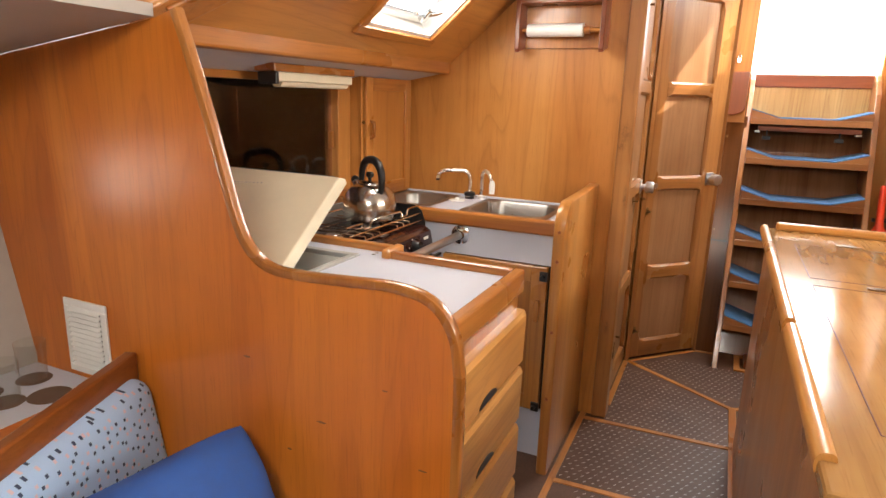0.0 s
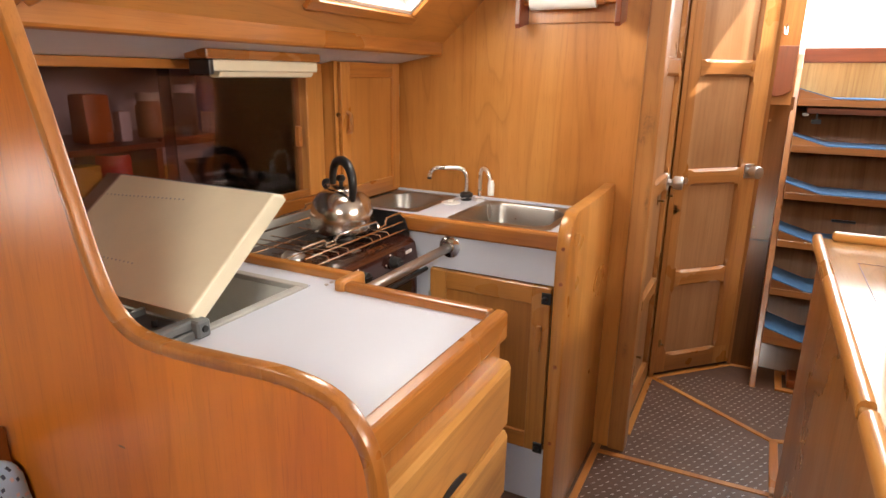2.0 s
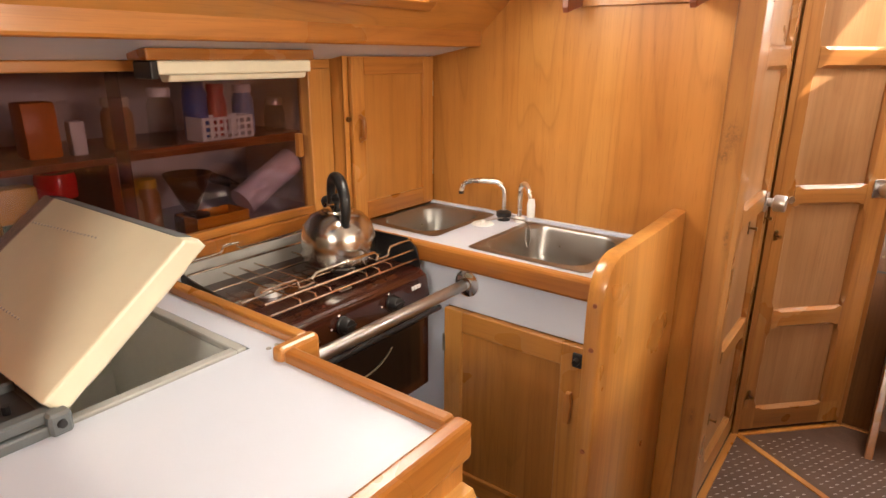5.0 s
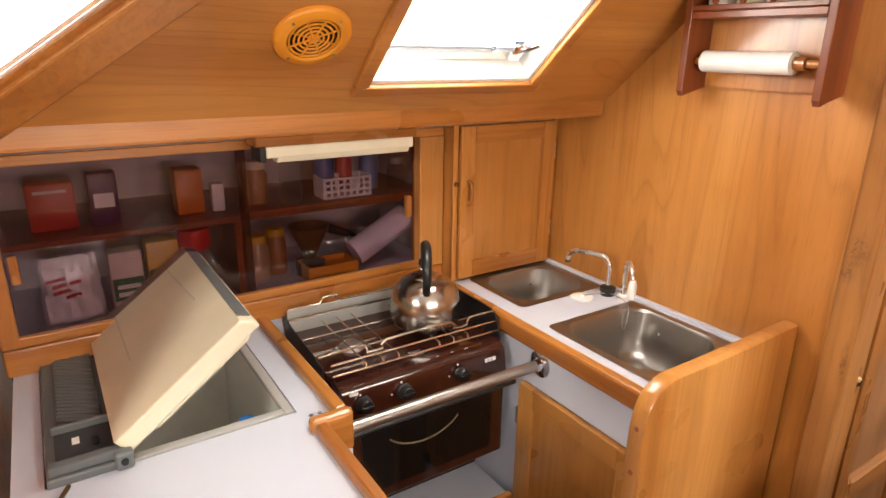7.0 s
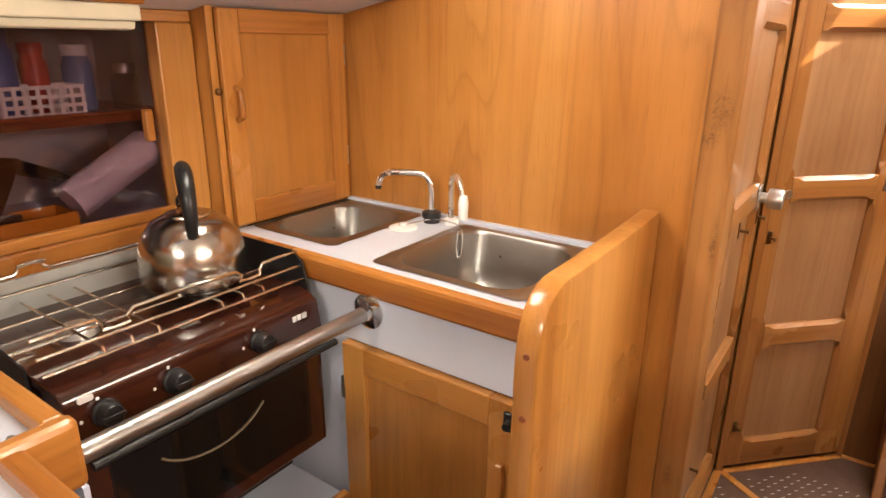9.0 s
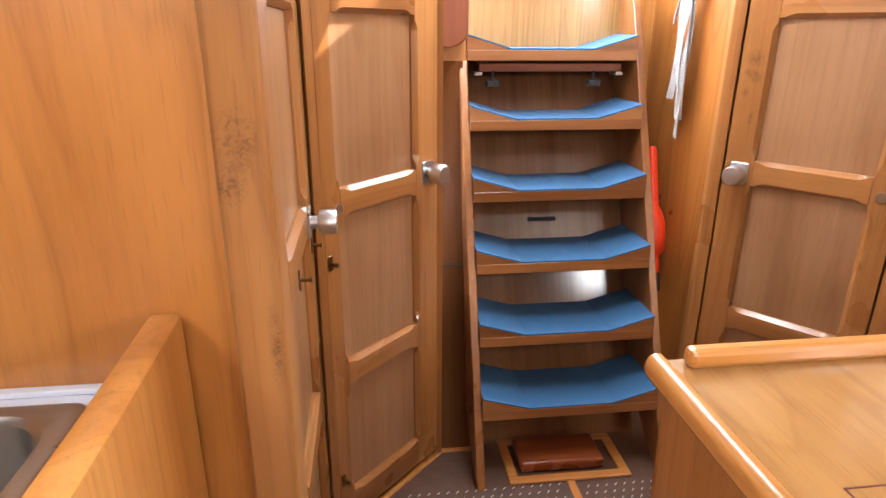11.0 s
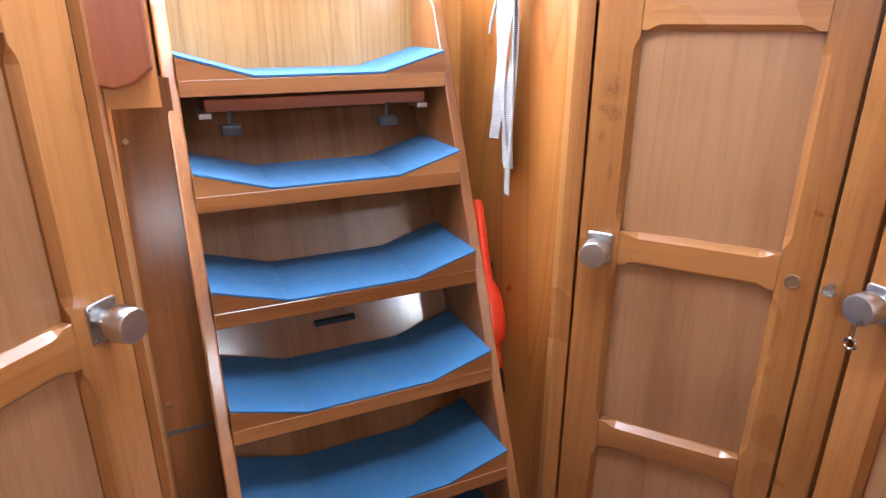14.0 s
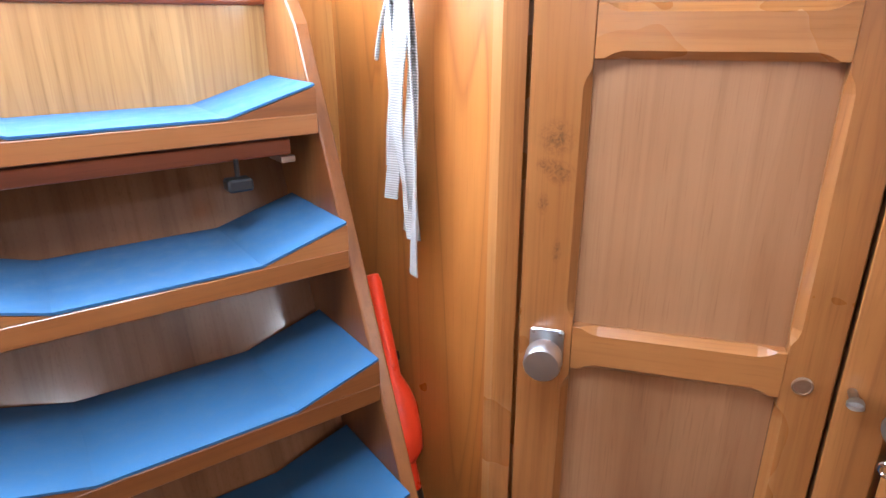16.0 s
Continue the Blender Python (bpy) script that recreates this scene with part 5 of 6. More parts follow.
# ---- sink unit ----
def bowl(x0, x1, y0, y1, depth):
    """A pressed steel bowl with a flat rim, as one skin of nested loops."""
    t = bmesh.new()
    steps = ((0.0, 0.002, 0.020), (0.004, 0.0035, 0.020), (0.022, 0.003, 0.065), (0.028, -0.004, 0.066), (0.038, -depth * 0.6, 0.056), (0.048, -depth + 0.018, 0.060), (0.068, -depth, 0.055))
    loops = []
    for inset, z, r in steps:
        loops.append([t.verts.new((x, y, z)) for x, y in rounded(x0 + inset, x1 - inset, y0 + inset, y1 - inset, r, 7)])
    for A, B in zip(loops, loops[1:]):
        n = len(A)
        for k in range(n):
            t.faces.new((A[k], A[(k + 1) % n], B[(k + 1) % n], B[k]))
    t.faces.new(loops[-1])
    return t


def sink_unit():
    d = thing("sink_unit", "white sink unit with honey edging and a panelled cupboard below", "sink unit", 0, 2.075, 0)
    B1, B2 = (-1.272, -1.000, 0.075, 0.402), (-0.876, -0.528, 0.052, 0.392)
    holes = [(b[0] + 0.012, b[1] - 0.012, b[2] + 0.012, b[3] - 0.012) for b in (B1, B2)]
    for a, b, c, e in cells((-1.277, -0.458), (0.012, 0.424), holes):
        part("worktop", box(a, b, c, e, 0.885, 0.902), white_lam, d)
    part("worktop_edge", box(-1.277, -0.458, 0.4105, 0.424, 0.9025, 0.910, 0.001, 1), white_lam, d)
    part("fiddle", box(-1.277, -0.458, -0.018, 0.012, 0.862, 0.915, 0.008), trim[0], d, "rounded honey wood edge rail")
    part("front_panel", box(-1.330, -0.458, 0.0, 0.010, 0.752, 0.862), white_lam, d)
    part("front_panel", box(-1.330, -0.898, 0.0, 0.010, 0.0, 0.7515), white_lam, d)
    part("kick_panel", box(-0.898, -0.458, 0.0, 0.010, 0.0, 0.192), white_lam, d)
    # dark sheet behind the door, for the shade inside the cupboard
    part("backing", box(-0.898, -0.458, 0.012, 0.018, 0.192, 0.7515), joint_and_shade, d)
    for k, b in enumerate((B1, B2)):
        s = part("bowl", bowl(b[0], b[1], b[2], b[3], 0.135), bowl_steel, d, "pressed stainless steel bowl", True)
        s.matrix_basis = Matrix.Translation((0, 0, 0.902))
        cx, cy = (b[0] + b[1]) / 2, (b[2] + b[3]) / 2
        t = lathe([(0, 0.001), (0.010, 0.001), (0.014, 0.004), (0.026, 0.004), (0.030, 0.0015)], 24)
        t.transform(Matrix.Translation((cx, cy, -0.134)))
        part("drain", t, chrome, s, "round drain", True)
    # cupboard door
    door = part("cupboard_door", box(-0.840, -0.545, -0.006, 0.004, 0.250, 0.690), gold[2], d, "panelled cupboard door")
    for a, b, c, e, m in ((-0.895, -0.838, 0.195, 0.748, 2), (-0.548, -0.490, 0.195, 0.748, 2), (-0.838, -0.548, 0.195, 0.252, 0), (-0.838, -0.548, 0.690, 0.748, 0)):
        part("rail", box(a, b, -0.016, 0.006, c, e, 0.002, 1), gold[m], door)
    t = prism([(-0.528, 0.545), (-0.512, 0.545), (-0.508, 0.600), (-0.512, 0.628), (-0.524, 0.628), (-0.530, 0.600)], 1, -0.030, -0.016, 0.003)
    part("toggle", t, trim[2], door, "small wooden pull")
    for zz, nm in ((0.716, "latch"), (0.212, "latch")):
        t = box(-0.516, -0.486, -0.024, -0.016, zz - 0.018, zz + 0.018, 0.003)
        tube([(-0.503, -0.024, zz), (-0.503, -0.038, zz)], [0.009, 0.007], 12, t)
        part(nm, t, black, door, "small black turn latch")
    for zz in (0.28, 0.62):
        part("hinge", box(-0.899, -0.891, -0.018, -0.010, zz, zz + 0.05), steel, door)
    part("grommet", tube([(-0.70, 0.0, 0.10), (-0.70, -0.02, 0.10)], 0.012, 12), black, d, "black drain stub")
    for x, z in ((-0.66, 0.10), (-0.64, 0.115), (-0.64, 0.085)):
        part("hole", tube([(x, 0.0, z), (x, -0.0015, z)], 0.004, 8), black, d)
    return d


sink_unit()


def tap_left():
    d = thing("swivel_tap", "slim chrome swivel tap with a black base between the bowls", "tap", -0.948, 2.437, 0.902)
    part("base", lathe([(0, 0), (0.020, 0), (0.020, 0.010), (0.024, 0.014), (0.024, 0.026), (0.012, 0.032), (0, 0.032)], 18), black, d, "ribbed black collar", True)
    pts = smooth_path([(0, 0, 0.03), (0, 0, 0.085), (-0.006, -0.002, 0.104), (-0.018, -0.005, 0.115), (-0.036, -0.010, 0.119), (-0.095, -0.028, 0.117), (-0.115, -0.034, 0.112), (-0.129, -0.038, 0.100), (-0.134, -0.041, 0.080)], 4)
    part("spout", tube(pts, 0.0075, 12), tap_metal, d, "thin bent chrome spout", True)
    part("nozzle", tube([(-0.134, -0.041, 0.082), (-0.134, -0.041, 0.073)], 0.008, 12), black, d, "black nozzle")
    return d


def tap_right():
    d = thing("spray_tap", "slim chrome tap with a white nozzle beside the bowl", "tap", -0.900, 2.452, 0.902)
    part("base", lathe([(0, 0), (0.018, 0), (0.018, 0.012), (0.010, 0.016), (0, 0.016)], 18), white_plastic, d, "", True)
    pts = smooth_path([(0, 0, 0.014), (0, 0, 0.090), (0.004, -0.003, 0.112), (0.022, -0.014, 0.122), (0.044, -0.028, 0.108), (0.056, -0.036, 0.085), (0.059, -0.038, 0.070)], 4)
    part("spout", tube(pts, 0.0072, 12), tap_metal, d, "thin bent chrome spout", True)
    part("nozzle", tube([(0.059, -0.038, 0.086), (0.060, -0.039, 0.070), (0.060, -0.039, 0.032)], [0.009, 0.0125, 0.0115], 14), white_plastic, d, "white plastic nozzle", True)
    return d


tap_left()
tap_right()
plug = thing("sink_plug", "white rubber plug lying between the bowls, with a thin chain", "plug", -0.972, 2.355, 0.902)
part("disc", lathe([(0, 0.014), (0.008, 0.013), (0.010, 0.007), (0.028, 0.006), (0.034, 0.003), (0.034, 0)], 26), white_plastic, plug, "", True)
part("chain", tube(smooth_path([(0.004, 0, 0.009), (0.03, 0.06, 0.012), (0.06, 0.075, 0.012), (0.125, 0.055, 0.012), (0.150, 0.03, -0.02), (0.148, 0.02, -0.05), (0.135, 0.028, -0.03), (0.128, 0.045, 0.004)], 4), 0.0014, 6), steel, plug, "thin ball chain")

# ---- partition beside the sinks ----
edge = [(1.966, 0.0), (1.964, 0.45), (1.963, 0.86)] + smooth_path([(1.964, 0.895), (1.973, 0.942), (1.996, 0.976), (2.04, 0.995), (2.10, 0.996)], 3) + [(2.30, 0.998), (2.487, 1.004)]
wall_sink_end = structure("partition", prism(edge + [(2.487, 0.0)], 0, -0.4565, -0.4165, 0.007), gold[2], "thick honey wood partition with a rounded front corner", "partition", True)
for y, z in ((1.9655, 0.90), (1.9625, 0.80), (1.9625, 0.55), (1.9635, 0.30)):
    t = lathe([(0, 0.002), (0.005, 0.002), (0.006, 0)], 12)
    t.transform(pose(-0.436, y + 0.0005, z, 90, 0, 0))
    part("wood_plug", t, mahog[0], wall_sink_end, "small dark wood plug")


# ---- rack on the bulkhead ----
def spice_rack():
    d = thing("wall_rack", "dark red wooden rack with a paper roll on the bulkhead", "rack", -0.602, 2.4995, 1.500)
    for x0, x1 in ((-0.171, -0.153), (0.153, 0.171)):
        pts = [(-0.098, 0.012), (-0.090, 0.0), (-0.060, 0.008), (-0.002, 0.020), (-0.002, 0.42), (-0.098, 0.42)]
        part("side", prism(pts, 0, x0, x1, 0.003), mahog[2], d, "shaped mahogany side")
    part("back", box(-0.153, 0.153, -0.012, -0.003, 0.020, 0.42), trim[2], d, "orange veneer back board")
    part("shelf", box(-0.153, 0.153, -0.096, -0.012, 0.176, 0.192, 0.002, 1), mahog[0], d)
    part("rail", box(-0.153, 0.153, -0.098, -0.084, 0.193, 0.205, 0.002, 1), mahog[0], d)
    part("rail", box(-0.153, 0.153, -0.098, -0.084, 0.268, 0.280, 0.002, 1), mahog[0], d)
    for x in (-0.10, -0.033, 0.034, 0.101):
        t = lathe([(0.005, 0.205), (0.008, 0.212), (0.005, 0.222), (0.009, 0.236), (0.005, 0.252), (0.008, 0.260), (0.005, 0.268)], 12)
        t.transform(Matrix.Translation((x, -0.091, 0)))
        part("spindle", t, mahog[2], d, "turned spindle", True)
    part("top_shelf", box(-0.153, 0.153, -0.096, -0.012, 0.330, 0.345), mahog[0], d)
    rod = part("roll_rod", tube([(-0.153, -0.055, 0.082), (0.153, -0.055, 0.082)], 0.0085, 14), trim[0], d, "wooden roll rod", True)
    part("stop", tube([(0.086, -0.055, 0.082), (0.110, -0.055, 0.082)], 0.014, 16), trim[0], rod)
    return d


spice_rack()
roll = thing("paper_roll", "slim white kitchen paper roll on its rod", "paper roll", -0.6255, 2.4445, 1.582)
part("sheet", tube([(-0.108, 0, 0), (0.107, 0, 0)], 0.0245, 26), white_plastic, roll, "", True)
part("core", tube([(0.1072, 0, 0), (0.109, 0, 0)], 0.016, 18), cream, roll)
for k, x in enumerate((-0.712, -0.642, -0.572, -0.502)):
    j = thing("spice_jar", "white-labelled spice jar on the rack", "jar", x, 2.450, 1.6925, 0, "spice jars on the rack")
    part("glass", lathe([(0, 0), (0.028, 0), (0.030, 0.004), (0.030, 0.080), (0.022, 0.092)], 20), white_plastic if k % 2 == 0 else cream, j, "", True)
    part("lid", lathe([(0.024, 0.090), (0.024, 0.110), (0, 0.112)], 20), steel if k == 3 else black, j, "", True)


# ---- webbing and red lamp beside the ladder ----
web = thing("webbing_straps", "bundle of white webbing straps hanging from a hook", "straps", 0.800, 3.705, 0)
rng = random.Random(4)
for k in range(6):
    w = 0.025
    zb = 1.000 + 0.035 * (k % 3) + 0.02 * k
    x0, y0 = -0.012 + 0.010 * (k % 2), -0.040 + 0.020 * k
    t = bmesh.new()
    prev = None
    n = 26
    for i in range(n + 1):
        u = i / n
        z = 1.50 - (1.50 - zb) * u
        wob = 0.006 * math.sin(7 * u + k * 1.7)
        y = y0 * (0.35 + 0.65 * u) + wob
        x = x0 + 0.006 * math.sin(5 * u + k)
        ang = 0.5 * math.sin(3 * u + k * 2.1)
        dx, dy = 0.5 * w * math.sin(ang), 0.5 * w * math.cos(ang)
        row = [t.verts.new((x + dx * s + o * 0.0025, y + dy * s, z + 0.001 * (i % 2))) for o in (0, 1) for s in (-1, 1)]
        if prev:
            t.faces.new((prev[0], prev[1], row[1], row[0]))
            t.faces.new((prev[3], prev[2], row[2], row[3]))
            t.faces.new((prev[1], prev[3], row[3], row[1]))
            t.faces.new((prev[2], prev[0], row[0], row[2]))
        else:
            t.faces.new((row[0], row[1], row[3], row[2]))
        prev = row
    t.faces.new((prev[0], prev[1], prev[3], prev[2]))
    part("strap", t, webbing, web, "frayed white webbing strap")
part("hook", tube(smooth_path([(0.031, 0.0, 1.505), (0.005, 0.0, 1.505), (-0.012, 0, 1.500), (-0.014, 0, 1.515)], 3), 0.004, 8), steel, web, "small steel hook", True)
part("cord", tube(smooth_path([(-0.006, -0.02, 1.49), (-0.016, 0.02, 1.44), (-0.014, 0.055, 1.385), (-0.010, 0.075, 1.345)], 4), 0.004, 8), webbing, web, "thin frayed cord", True)

ext = thing("rescue_light", "orange-red plastic rescue light stowed beside the ladder", "rescue light", 0.790, 3.70, 0.48)
ext.matrix_basis = pose(0.792, 3.690, 0.480, -17, 0, 0)
t = lathe([(0, 0.0), (0.016, 0.0), (0.018, 0.05), (0.017, 0.10), (0.036, 0.125), (0.040, 0.16), (0.040, 0.215), (0.032, 0.250), (0.019, 0.280), (0.016, 0.47), (0.012, 0.485), (0, 0.487)], 24)
part("body", t, red_plastic, ext, "orange-red moulded body", True)
part("base_cap", lathe([(0.019, -0.02), (0.020, 0.03), (0.0185, 0.045)], 20), black, ext, "black base", True)
part("clip", box(-0.03, 0.036, 0.02, 0.032, 0.30, 0.318), black, ext)


# ---- saloon settee ----
def pillow(w, h, t, puff, n=12):
    """A soft cushion w x h, t thick in its middle, thin at its edges."""
    bm = bmesh.new()
    grid = []
    for side in (1, -1):
        g = []
        for i in range(n + 1):
            row = []
            for j in range(n + 1):
                u, v = 2 * i / n - 1, 2 * j / n - 1
                e = max(0.0, (1 - abs(u) ** puff) * (1 - abs(v) ** puff)) ** 0.5
                pin = 1 - 0.05 * (1 - u * u) * (abs(v) ** 3)
                pin2 = 1 - 0.05 * (1 - v * v) * (abs(u) ** 3)
                z = side * (t / 2) * e + 0.006 * noise.noise((u * 2.4, v * 2.4, side * 3)) * e
                z += side * e * 0.007 * noise.noise((u * 5 + 3, v * 5, side * 5)) + side * 0.004 * e * math.sin(9 * (u + v) + 4 * u * v)
                cu, cv = (1 - 0.16 * v ** 4) ** 0.5, (1 - 0.16 * u ** 4) ** 0.5
                row.append(bm.verts.new((u * w / 2 * pin2 * cu, v * h / 2 * pin * cv, z)))
            g.append(row)
        grid.append(g)
        for i in range(n):
            for j in range(n):
                bm.faces.new((g[i][j], g[i + 1][j], g[i + 1][j + 1], g[i][j + 1]))
    bmesh.ops.remove_doubles(bm, verts=bm.verts, dist=0.0008)
    return bm


board_brown = wood("dark_back_board", 1, (0.30, 0.098, 0.024), (0.235, 0.070, 0.016), (0.15, 0.040, 0.009), rough=0.32, coat=0.2)
settee = thing("settee", "built-in settee with a wooden back board and patterned cushions", "settee", -1.10, 0, 0)
part("base", box(-0.10, 0.42, -1.38, 0.895, 0.0, 0.30), rosy_x, settee)
part("back_support", box(-0.10, -0.028, -1.38, 0.895, 0.3005, 0.66), rosy_x, settee)
t = box(-0.014, 0.014, -2.0, 0.0, -0.045, 0.045, 0.005)
t.transform(pose(-0.027, 0.890, 0.702, 0, 0, 21))
part("back_board", t, board_brown, settee, "dark reddish wooden back board")
shelf = thing("glass_shelf", "white shelf with round holes that hold drinking glasses", "shelf", -1.30, 0, 0.64)
part("board", prism([(-0.187, -1.38), (0.72, -1.38), (0.145, 0.88), (0.145, 0.898), (-0.187, 0.898)], 2, -0.02, 0.0), white_lam, shelf)
seat = thing("seat_cushion", "pale blue patterned seat cushion on the settee", "cushion", -0.85, -0.25, 0.36)
part("cover", box(-0.16, 0.16, -1.10, 1.12, -0.055, 0.06, 0.03, 4), cotton, seat, "", True)
back = thing("back_cushion", "pale blue cushion strewn with small dark squares", "cushion", -0.985, 0.530, 0.552, 20)
t = box(-0.065, 0.065, -0.90, 0.385, -0.145, 0.145, 0.045, 5)
t.transform(pose(0, 0, 0, 0, -9, 0))
part("cover", t, cotton, back, "", True)
blue = thing("scatter_cushion", "plump royal blue cotton scatter cushion", "cushion")
blue.matrix_basis = pose(-0.745, 0.575, 0.522, 62, 0, 80)
part("cover", pillow(0.58, 0.38, 0.16, 4.0, 22), blue_cloth, blue, "", True)


def tumbler(x, y):
    g = thing("drinking_glass", "clear drinking glass standing in the white shelf", "glass", x, y, 0.641, 0, "glasses in the shelf")
    part("glass", lathe([(0, 0.003), (0.029, 0.003), (0.033, 0.095)], 24), glass, g, "", True).visible_shadow = False


# the shelf is uncut; flat brown discs carry the shade of its holes
hole_mat = plain("hole_shadow_brown", (0.16, 0.10, 0.07), 0.7)


def shelf_ring(x, y, r=0.045):
    t = lathe([(0.0, 0.001), (r, 0.001)], 28)
    t.transform(Matrix.Translation((x + 1.30, y, 0.0)))
    part("hole", t, hole_mat, shelf, "flat brown disc for the shade in a round hole")


for x, y in ((-1.40, 0.835), (-1.42, 0.735), (-1.34, 0.735), (-1.33, 0.625), (-1.42, 0.62)):
    shelf_ring(x, y, 0.038)
    tumbler(x, y)
shelf_ring(-1.29, 0.80)
shelf_ring(-1.24, 0.60)

vent = thing("louvre_vent", "white louvred ventilator plate on the bulkhead", "vent", -1.278, 0.8995, 0.745)
for a, b, c, e in ((-0.072, 0.072, 0.074, 0.092), (-0.072, 0.072, -0.092, -0.074), (-0.072, -0.052, -0.074, 0.074), (0.052, 0.072, -0.074, 0.074)):
    part("frame_bar", box(a, b, -0.006, 0.0, c, e, 0.0015, 1), white_plastic, vent)
for k in range(12):
    t = box(-0.052, 0.052, -0.0075, 0.0075, -0.001, 0.001)
    t.transform(pose(0, -0.006, -0.068 + k * 0.0124, 38, 0, 0))
    part("slat", t, white_plastic, vent)
# dark sheet on the bulkhead, for the shade between the slats
part("dark_backing", box(-0.052, 0.052, -0.0010, -0.0002, -0.074, 0.074), joint_and_shade, vent)

# ---- things in the smoked locker ----
PAINTS = {}


def paint(name, colour, rough=0.4):
    if name not in PAINTS:
        PAINTS[name] = plain(name, colour, rough, vary=0.08)
    return PAINTS[name]


def packet(label, x, y, z, w, h, t, colour, band=None, rz=0, lean=0, bars=()):
    p = thing("packet", label, "packet", x, y, z, rz)
    b = box(-t / 2, t / 2, -w / 2, w / 2, 0, h, min(w, t, h) * 0.10, 2)
    for v in b.verts:
        f = v.co.z / h
        v.co.x *= 1 - 0.35 * max(0, f - 0.7)
        v.co.x += 0.004 * noise.noise((v.co.y * 30 + x * 9, v.co.z * 30, y * 7))
    part("body", b, colour, p, "", True)
    if band:
        part("band", box(t / 2 - 0.003, t / 2 + 0.0025, -w * 0.46, w * 0.46, h * 0.30, h * 0.62), band, p)
    for k, (c, d) in enumerate(bars):
        part("print_bar", box(t / 2 + 0.0026, t / 2 + 0.0036, -w * 0.34, w * 0.34, h * c, h * d), white_plastic, p)
    return p


def jar(name, label, x, y, z, r, h, body, lid, lid_h=0.02):
    j = thing(name, label, "jar", x, y, z)
    part("body", lathe([(0, 0), (r * 0.94, 0), (r, 0.006), (r, h * 0.82), (r * 0.80, h * 0.93), (r * 0.78, h)], 24), body, j, "", True)
    part("lid", lathe([(r * 0.86, h - 0.002), (r * 0.88, h + lid_h * 0.8), (r * 0.8, h + lid_h), (0, h + lid_h)], 24), lid, j, "", True)
    return j


SH, LO = 1.1725, 0.9455
red_p, orange_p, yellow_p = paint("red_tin", (0.50, 0.04, 0.03)), paint("orange_tin", (0.62, 0.16, 0.02)), paint("yellow_lid", (0.70, 0.42, 0.03))
purple_p, green_p, lilac_p = paint("purple_packet", (0.10, 0.03, 0.10)), paint("green_print", (0.03, 0.12, 0.05)), paint("lilac_paper", (0.74, 0.68, 0.74), 0.7)
navy_p, coffee_p, milkbag = paint("blue_tin", (0.03, 0.08, 0.30)), paint("coffee_brown", (0.05, 0.018, 0.010)), paint("white_bag", (0.80, 0.78, 0.77), 0.35)
packet("dull red tin on the locker shelf", -1.50, 1.075, SH, 0.100, 0.115, 0.07, red_p, None, 0, 0, ((0.80, 0.86),))
packet("dark purple packet with a white print on the shelf", -1.49, 1.185, SH, 0.065, 0.13, 0.05, purple_p, None, 0, 0, ((0.35, 0.62),))
packet("orange tin on the locker shelf", -1.50, 1.385, SH, 0.07, 0.12, 0.07, orange_p)
packet("small white carton on the shelf", -1.48, 1.455, SH, 0.032, 0.075, 0.03, white_plastic)
jar("jar", "ochre jar of preserves on the locker shelf", -1.52, 1.57, SH, 0.036, 0.10, paint("ochre_jar", (0.40, 0.20, 0.08)), cream)
jar("jar", "clear bottle on the locker shelf", -1.49, 1.665, SH, 0.032, 0.12, glass, white_plastic)
jar("jar", "blue tin standing behind the basket", -1.53, 1.785, SH + 0.002, 0.032, 0.145, navy_p, navy_p)
jar("jar", "red tin standing behind the basket", -1.53, 1.850, SH + 0.002, 0.026, 0.12, red_p, red_p)
jar("jar", "blue mug standing behind the basket", -1.53, 1.935, SH + 0.002, 0.030, 0.115, paint("soft_blue", (0.16, 0.24, 0.42)), white_plastic)
jar("jar", "clear jar at the end of the shelf", -1.50, 2.02, SH, 0.030, 0.08, glass, steel)
basket = thing("plastic_basket", "small white plastic basket with square holes", "basket", -1.445, 1.825, SH)
for k in range(8):
    part("upright", box(-0.002, 0.002, -0.076 + k * 0.0208, -0.069 + k * 0.0208, 0.004, 0.058), white_plastic, basket)
for z in (0.0, 0.018, 0.036, 0.054):
    part("band", box(-0.0025, 0.0025, -0.078, 0.078, z, z + 0.007), white_plastic, basket)
part("back_side", box(-0.075, -0.071, -0.078, 0.078, 0, 0.061), white_plastic, basket)
part("bottom", box(-0.071, -0.003, -0.078, 0.078, 0, 0.003), white_plastic, basket)
for y in (-0.078, 0.075):
    part("end_side", box(-0.071, -0.003, y, y + 0.003, 0.003, 0.061), white_plastic, basket)


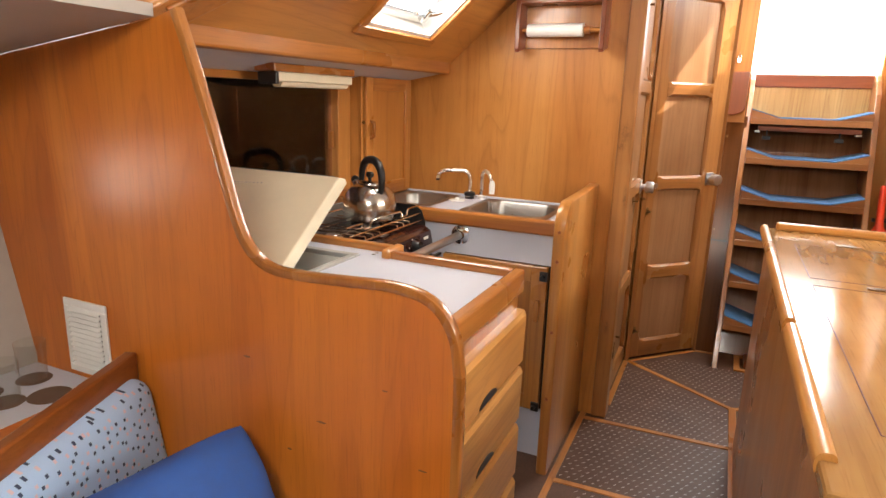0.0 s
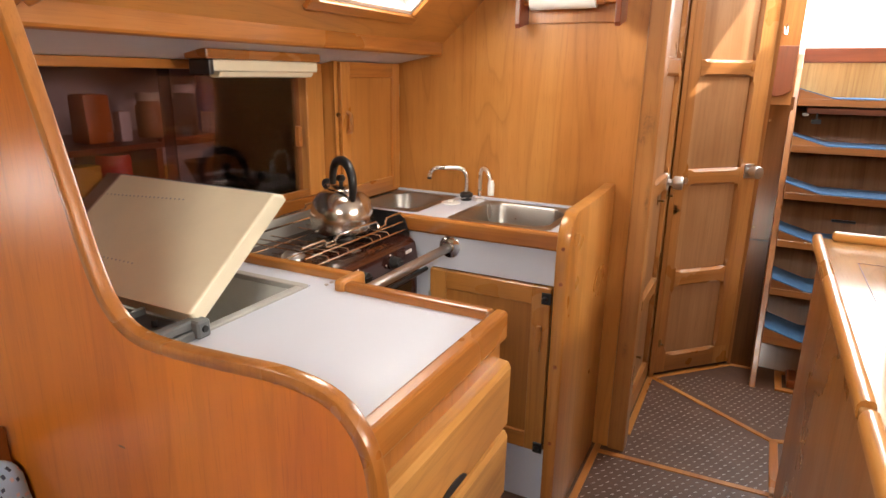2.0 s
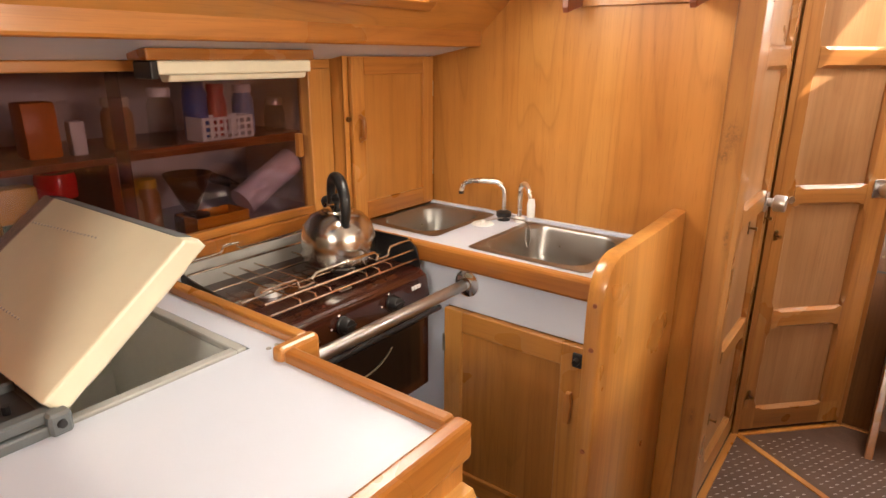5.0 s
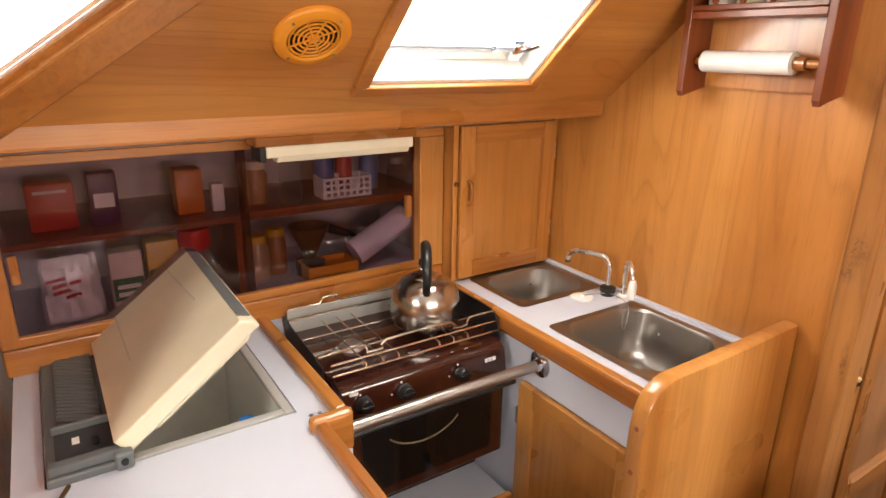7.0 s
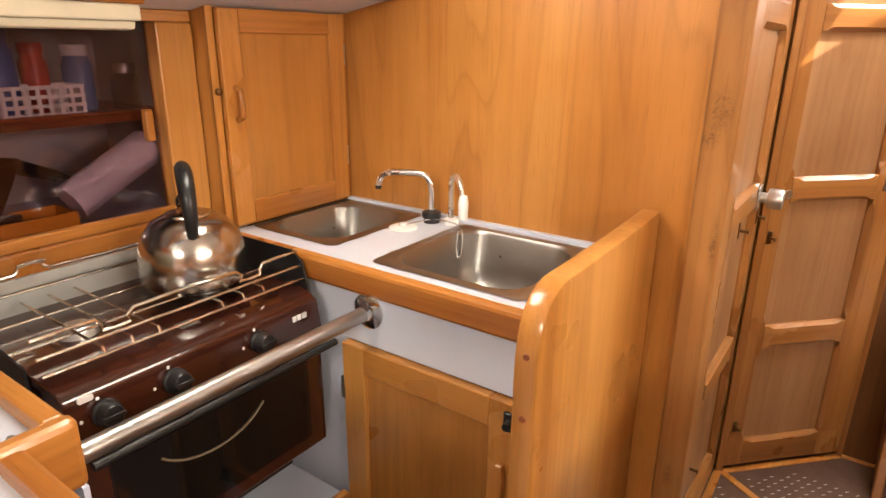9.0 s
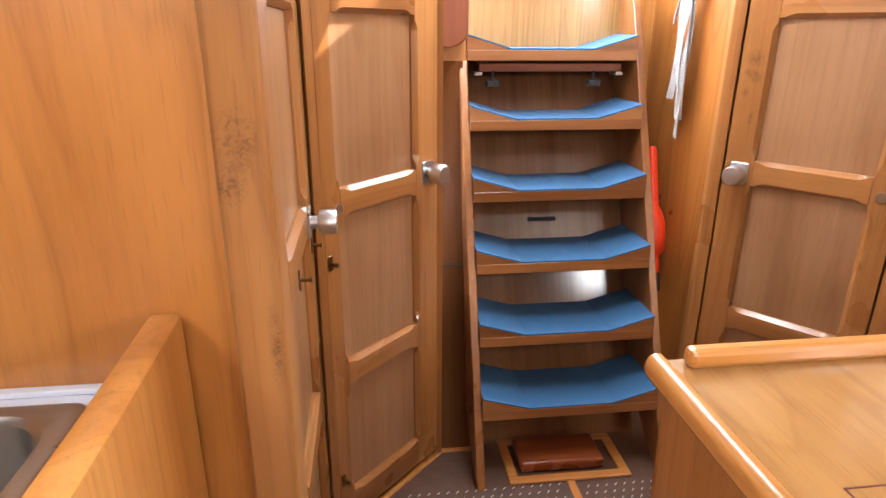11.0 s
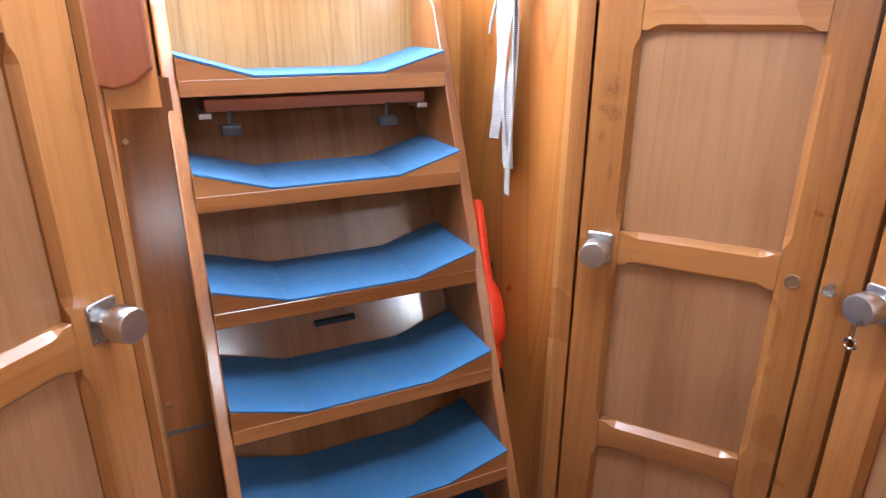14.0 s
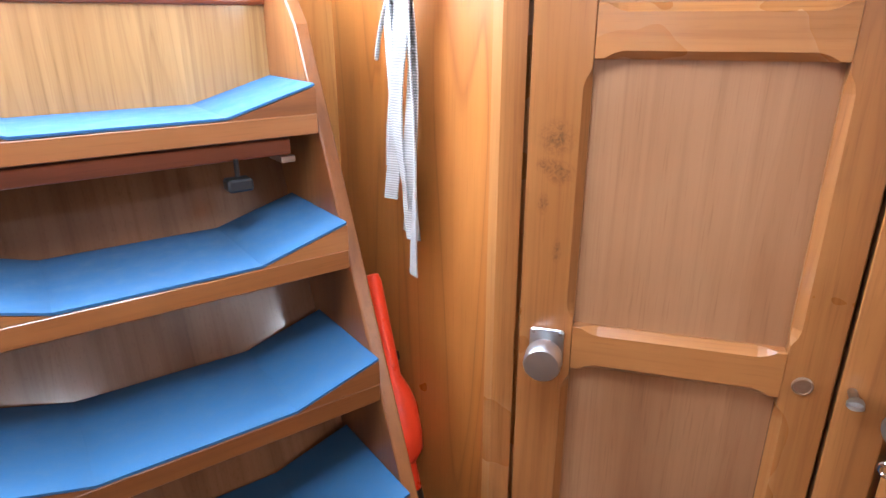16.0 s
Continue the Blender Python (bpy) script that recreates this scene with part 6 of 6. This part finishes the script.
def plastic_bag(x, y, z, w, h):
    """A crumpled, half-clear bag with a puckered top and a ragged red print."""
    p = thing("plastic_bag", "crumpled clear plastic bag with a red print", "bag", x, y, z)
    t = bmesh.new()
    n = 16
    grid = []
    for side in (1, -1):
        g = []
        for i in range(n + 1):
            row = []
            for j in range(n + 1):
                u, v = 2 * i / n - 1, j / n
                e = (max(0.0, 1 - abs(u) ** 3) * max(0.0, 1 - abs(2 * v - 0.9) ** 4)) ** 0.5 if abs(2 * v - 0.9) < 1 else 0.0
                rough = 0.011 * noise.noise((u * 4 + 5, v * 6, side * 2.0)) + 0.006 * noise.noise((u * 10, v * 13 + 3, side * 4.0))
                row.append(t.verts.new((side * 0.034 * e + rough * (0.3 + e), u * w / 2 * (1 - 0.10 * v) + 0.004 * noise.noise((v * 9, u * 3, 1.0)), v * h + 0.008 * noise.noise((u * 5, side, 2.0)) * v)))
            g.append(row)
        grid.append(g)
        for i in range(n):
            for j in range(n):
                t.faces.new((g[i][j], g[i + 1][j], g[i + 1][j + 1], g[i][j + 1]))
    for g0, g1 in zip((grid[0][0], grid[0][-1]), (grid[1][0], grid[1][-1])):
        for j in range(n):
            t.faces.new((g0[j], g0[j + 1], g1[j + 1], g1[j]))
    part("film", t, milkbag, p, "crumpled milky film", True)
    for k, (dy, dz, ww) in enumerate(((-0.012, 0.118, 0.05), (0.006, 0.102, 0.062), (-0.004, 0.086, 0.048), (0.012, 0.070, 0.034))):
        part("print_bar", box(0.036, 0.0375, dy - ww / 2, dy + ww / 2, dz, dz + 0.009, 0.0006, 1, None, pose(0, 0, 0, 8, 0, 0)), red_p, p)
    return p


plastic_bag(-1.455, 1.085, LO, 0.135, 0.165)
packet("sugar packet with a dark green band", -1.415, 1.205, LO, 0.075, 0.175, 0.06, paint("pink_white", (0.66, 0.56, 0.50)), green_p, 0, 0, ((0.36, 0.42), (0.47, 0.53)))
packet("yellow packet with a dark green band", -1.43, 1.292, LO, 0.078, 0.185, 0.06, yellow_p, green_p, 0, 0, ((0.40, 0.50),))
jar("storage_jar", "large clear jar with a shiny red lid", -1.415, 1.372, LO, 0.046, 0.155, glass, paint("shiny_red_lid", (0.62, 0.02, 0.025), 0.15), 0.050)
jar("jar", "jar with a yellow lid", -1.50, 1.555, LO, 0.034, 0.115, paint("pale_pasta", (0.52, 0.36, 0.20)), yellow_p)
jar("jar", "jar with a yellow lid", -1.53, 1.62, LO, 0.032, 0.12, paint("amber", (0.35, 0.15, 0.05)), yellow_p)
cone = thing("coffee_filter", "dark brown plastic coffee filter cone", "coffee filter", -1.47, 1.705, LO)
part("cone", lathe([(0.012, 0.045), (0.020, 0.06), (0.062, 0.150), (0.059, 0.150), (0.016, 0.062)], 28), coffee_p, cone, "", True)
part("foot", lathe([(0, 0), (0.045, 0), (0.045, 0.04), (0.014, 0.046), (0, 0.046)], 24), coffee_p, cone, "", True)
tray = thing("wooden_box", "small orange wooden box on the locker floor", "box", -1.43, 1.745, LO)
for a, b, c, e in ((-0.05, 0.045, -0.078, -0.072), (-0.05, 0.045, 0.072, 0.078), (-0.05, -0.044, -0.072, 0.072), (0.039, 0.045, -0.072, 0.072)):
    part("side", box(a, b, c, e, 0, 0.045), ochre, tray)
part("bottom", box(-0.044, 0.039, -0.072, 0.072, 0, 0.004), ochre, tray)
pan = thing("frying_pan_handle", "black pan handle leaning in the locker", "pan", -1.48, 1.80, LO)
part("handle", tube([(0.0, -0.03, 0.13), (0.0, 0.03, 0.105), (0.0, 0.075, 0.075)], [0.016, 0.013, 0.012], 10), black, pan, "", True)
part("dish", lathe([(0, 0.0), (0.050, 0.0), (0.058, 0.05), (0.055, 0.05), (0.047, 0.004), (0, 0.004)], 24, None, pose(0, 0.085, 0.05, 0, 0, 0)), steel, pan, "", True)
kroll = thing("kitchen_roll", "lilac kitchen roll leaning in the locker", "paper roll", -1.425, 1.935, LO)
part("paper", tube([(0, -0.105, 0.055), (0, 0.075, 0.150)], 0.040, 24), lilac_p, kroll, "", True)

# ---- rubber studs of the matting ----
verts, faces = [], []


def stud(x, y):
    n = len(verts)
    c, s = 0.7071, 0.7071
    for px, py in ((-0.0065, -0.0016), (0.0065, -0.0016), (0.0065, 0.0016), (-0.0065, 0.0016)):
        verts.append((x + px * c - py * s, y + px * s + py * c, 0.0012))
    faces.append((n, n + 1, n + 2, n + 3))


def field(x0, x1, y0, y1, keep):
    j = 0
    y = y0
    while y < y1:
        x = x0 + (0.0145 if j % 2 else 0)
        while x < x1:
            if keep(x, y):
                stud(x, y)
            x += 0.029
        y += 0.029
        j += 1


field(-0.37, 0.175, 0.85, 1.935, lambda x, y: x > -0.30)
field(-0.37, 0.175, 1.995, 2.435, lambda x, y: True)
field(-0.29, 0.175, 2.495, 3.13, lambda x, y: y < 3.12 - (x + 0.30) * 0.65 - 0.02)
field(-0.28, 0.37, 2.88, 3.30, lambda x, y: y > 3.20 - (x + 0.30) * 0.65 and y < 3.10 + (x + 0.30) * 1.04 and (x < 0.19 or y > 2.96))
field(0.43, 0.82, 2.60, 3.28, lambda x, y: True)
me = bpy.data.meshes.new("matting_studs")
me.from_pydata(verts, [], faces)
stud_mat = plain("worn_stud", (0.44, 0.38, 0.34), 0.4, vary=0.25)
me.materials.append(stud_mat)
tagged(new("matting_studs", me), "rows of worn pale studs on the brown matting", "matting studs", "", "stuff")
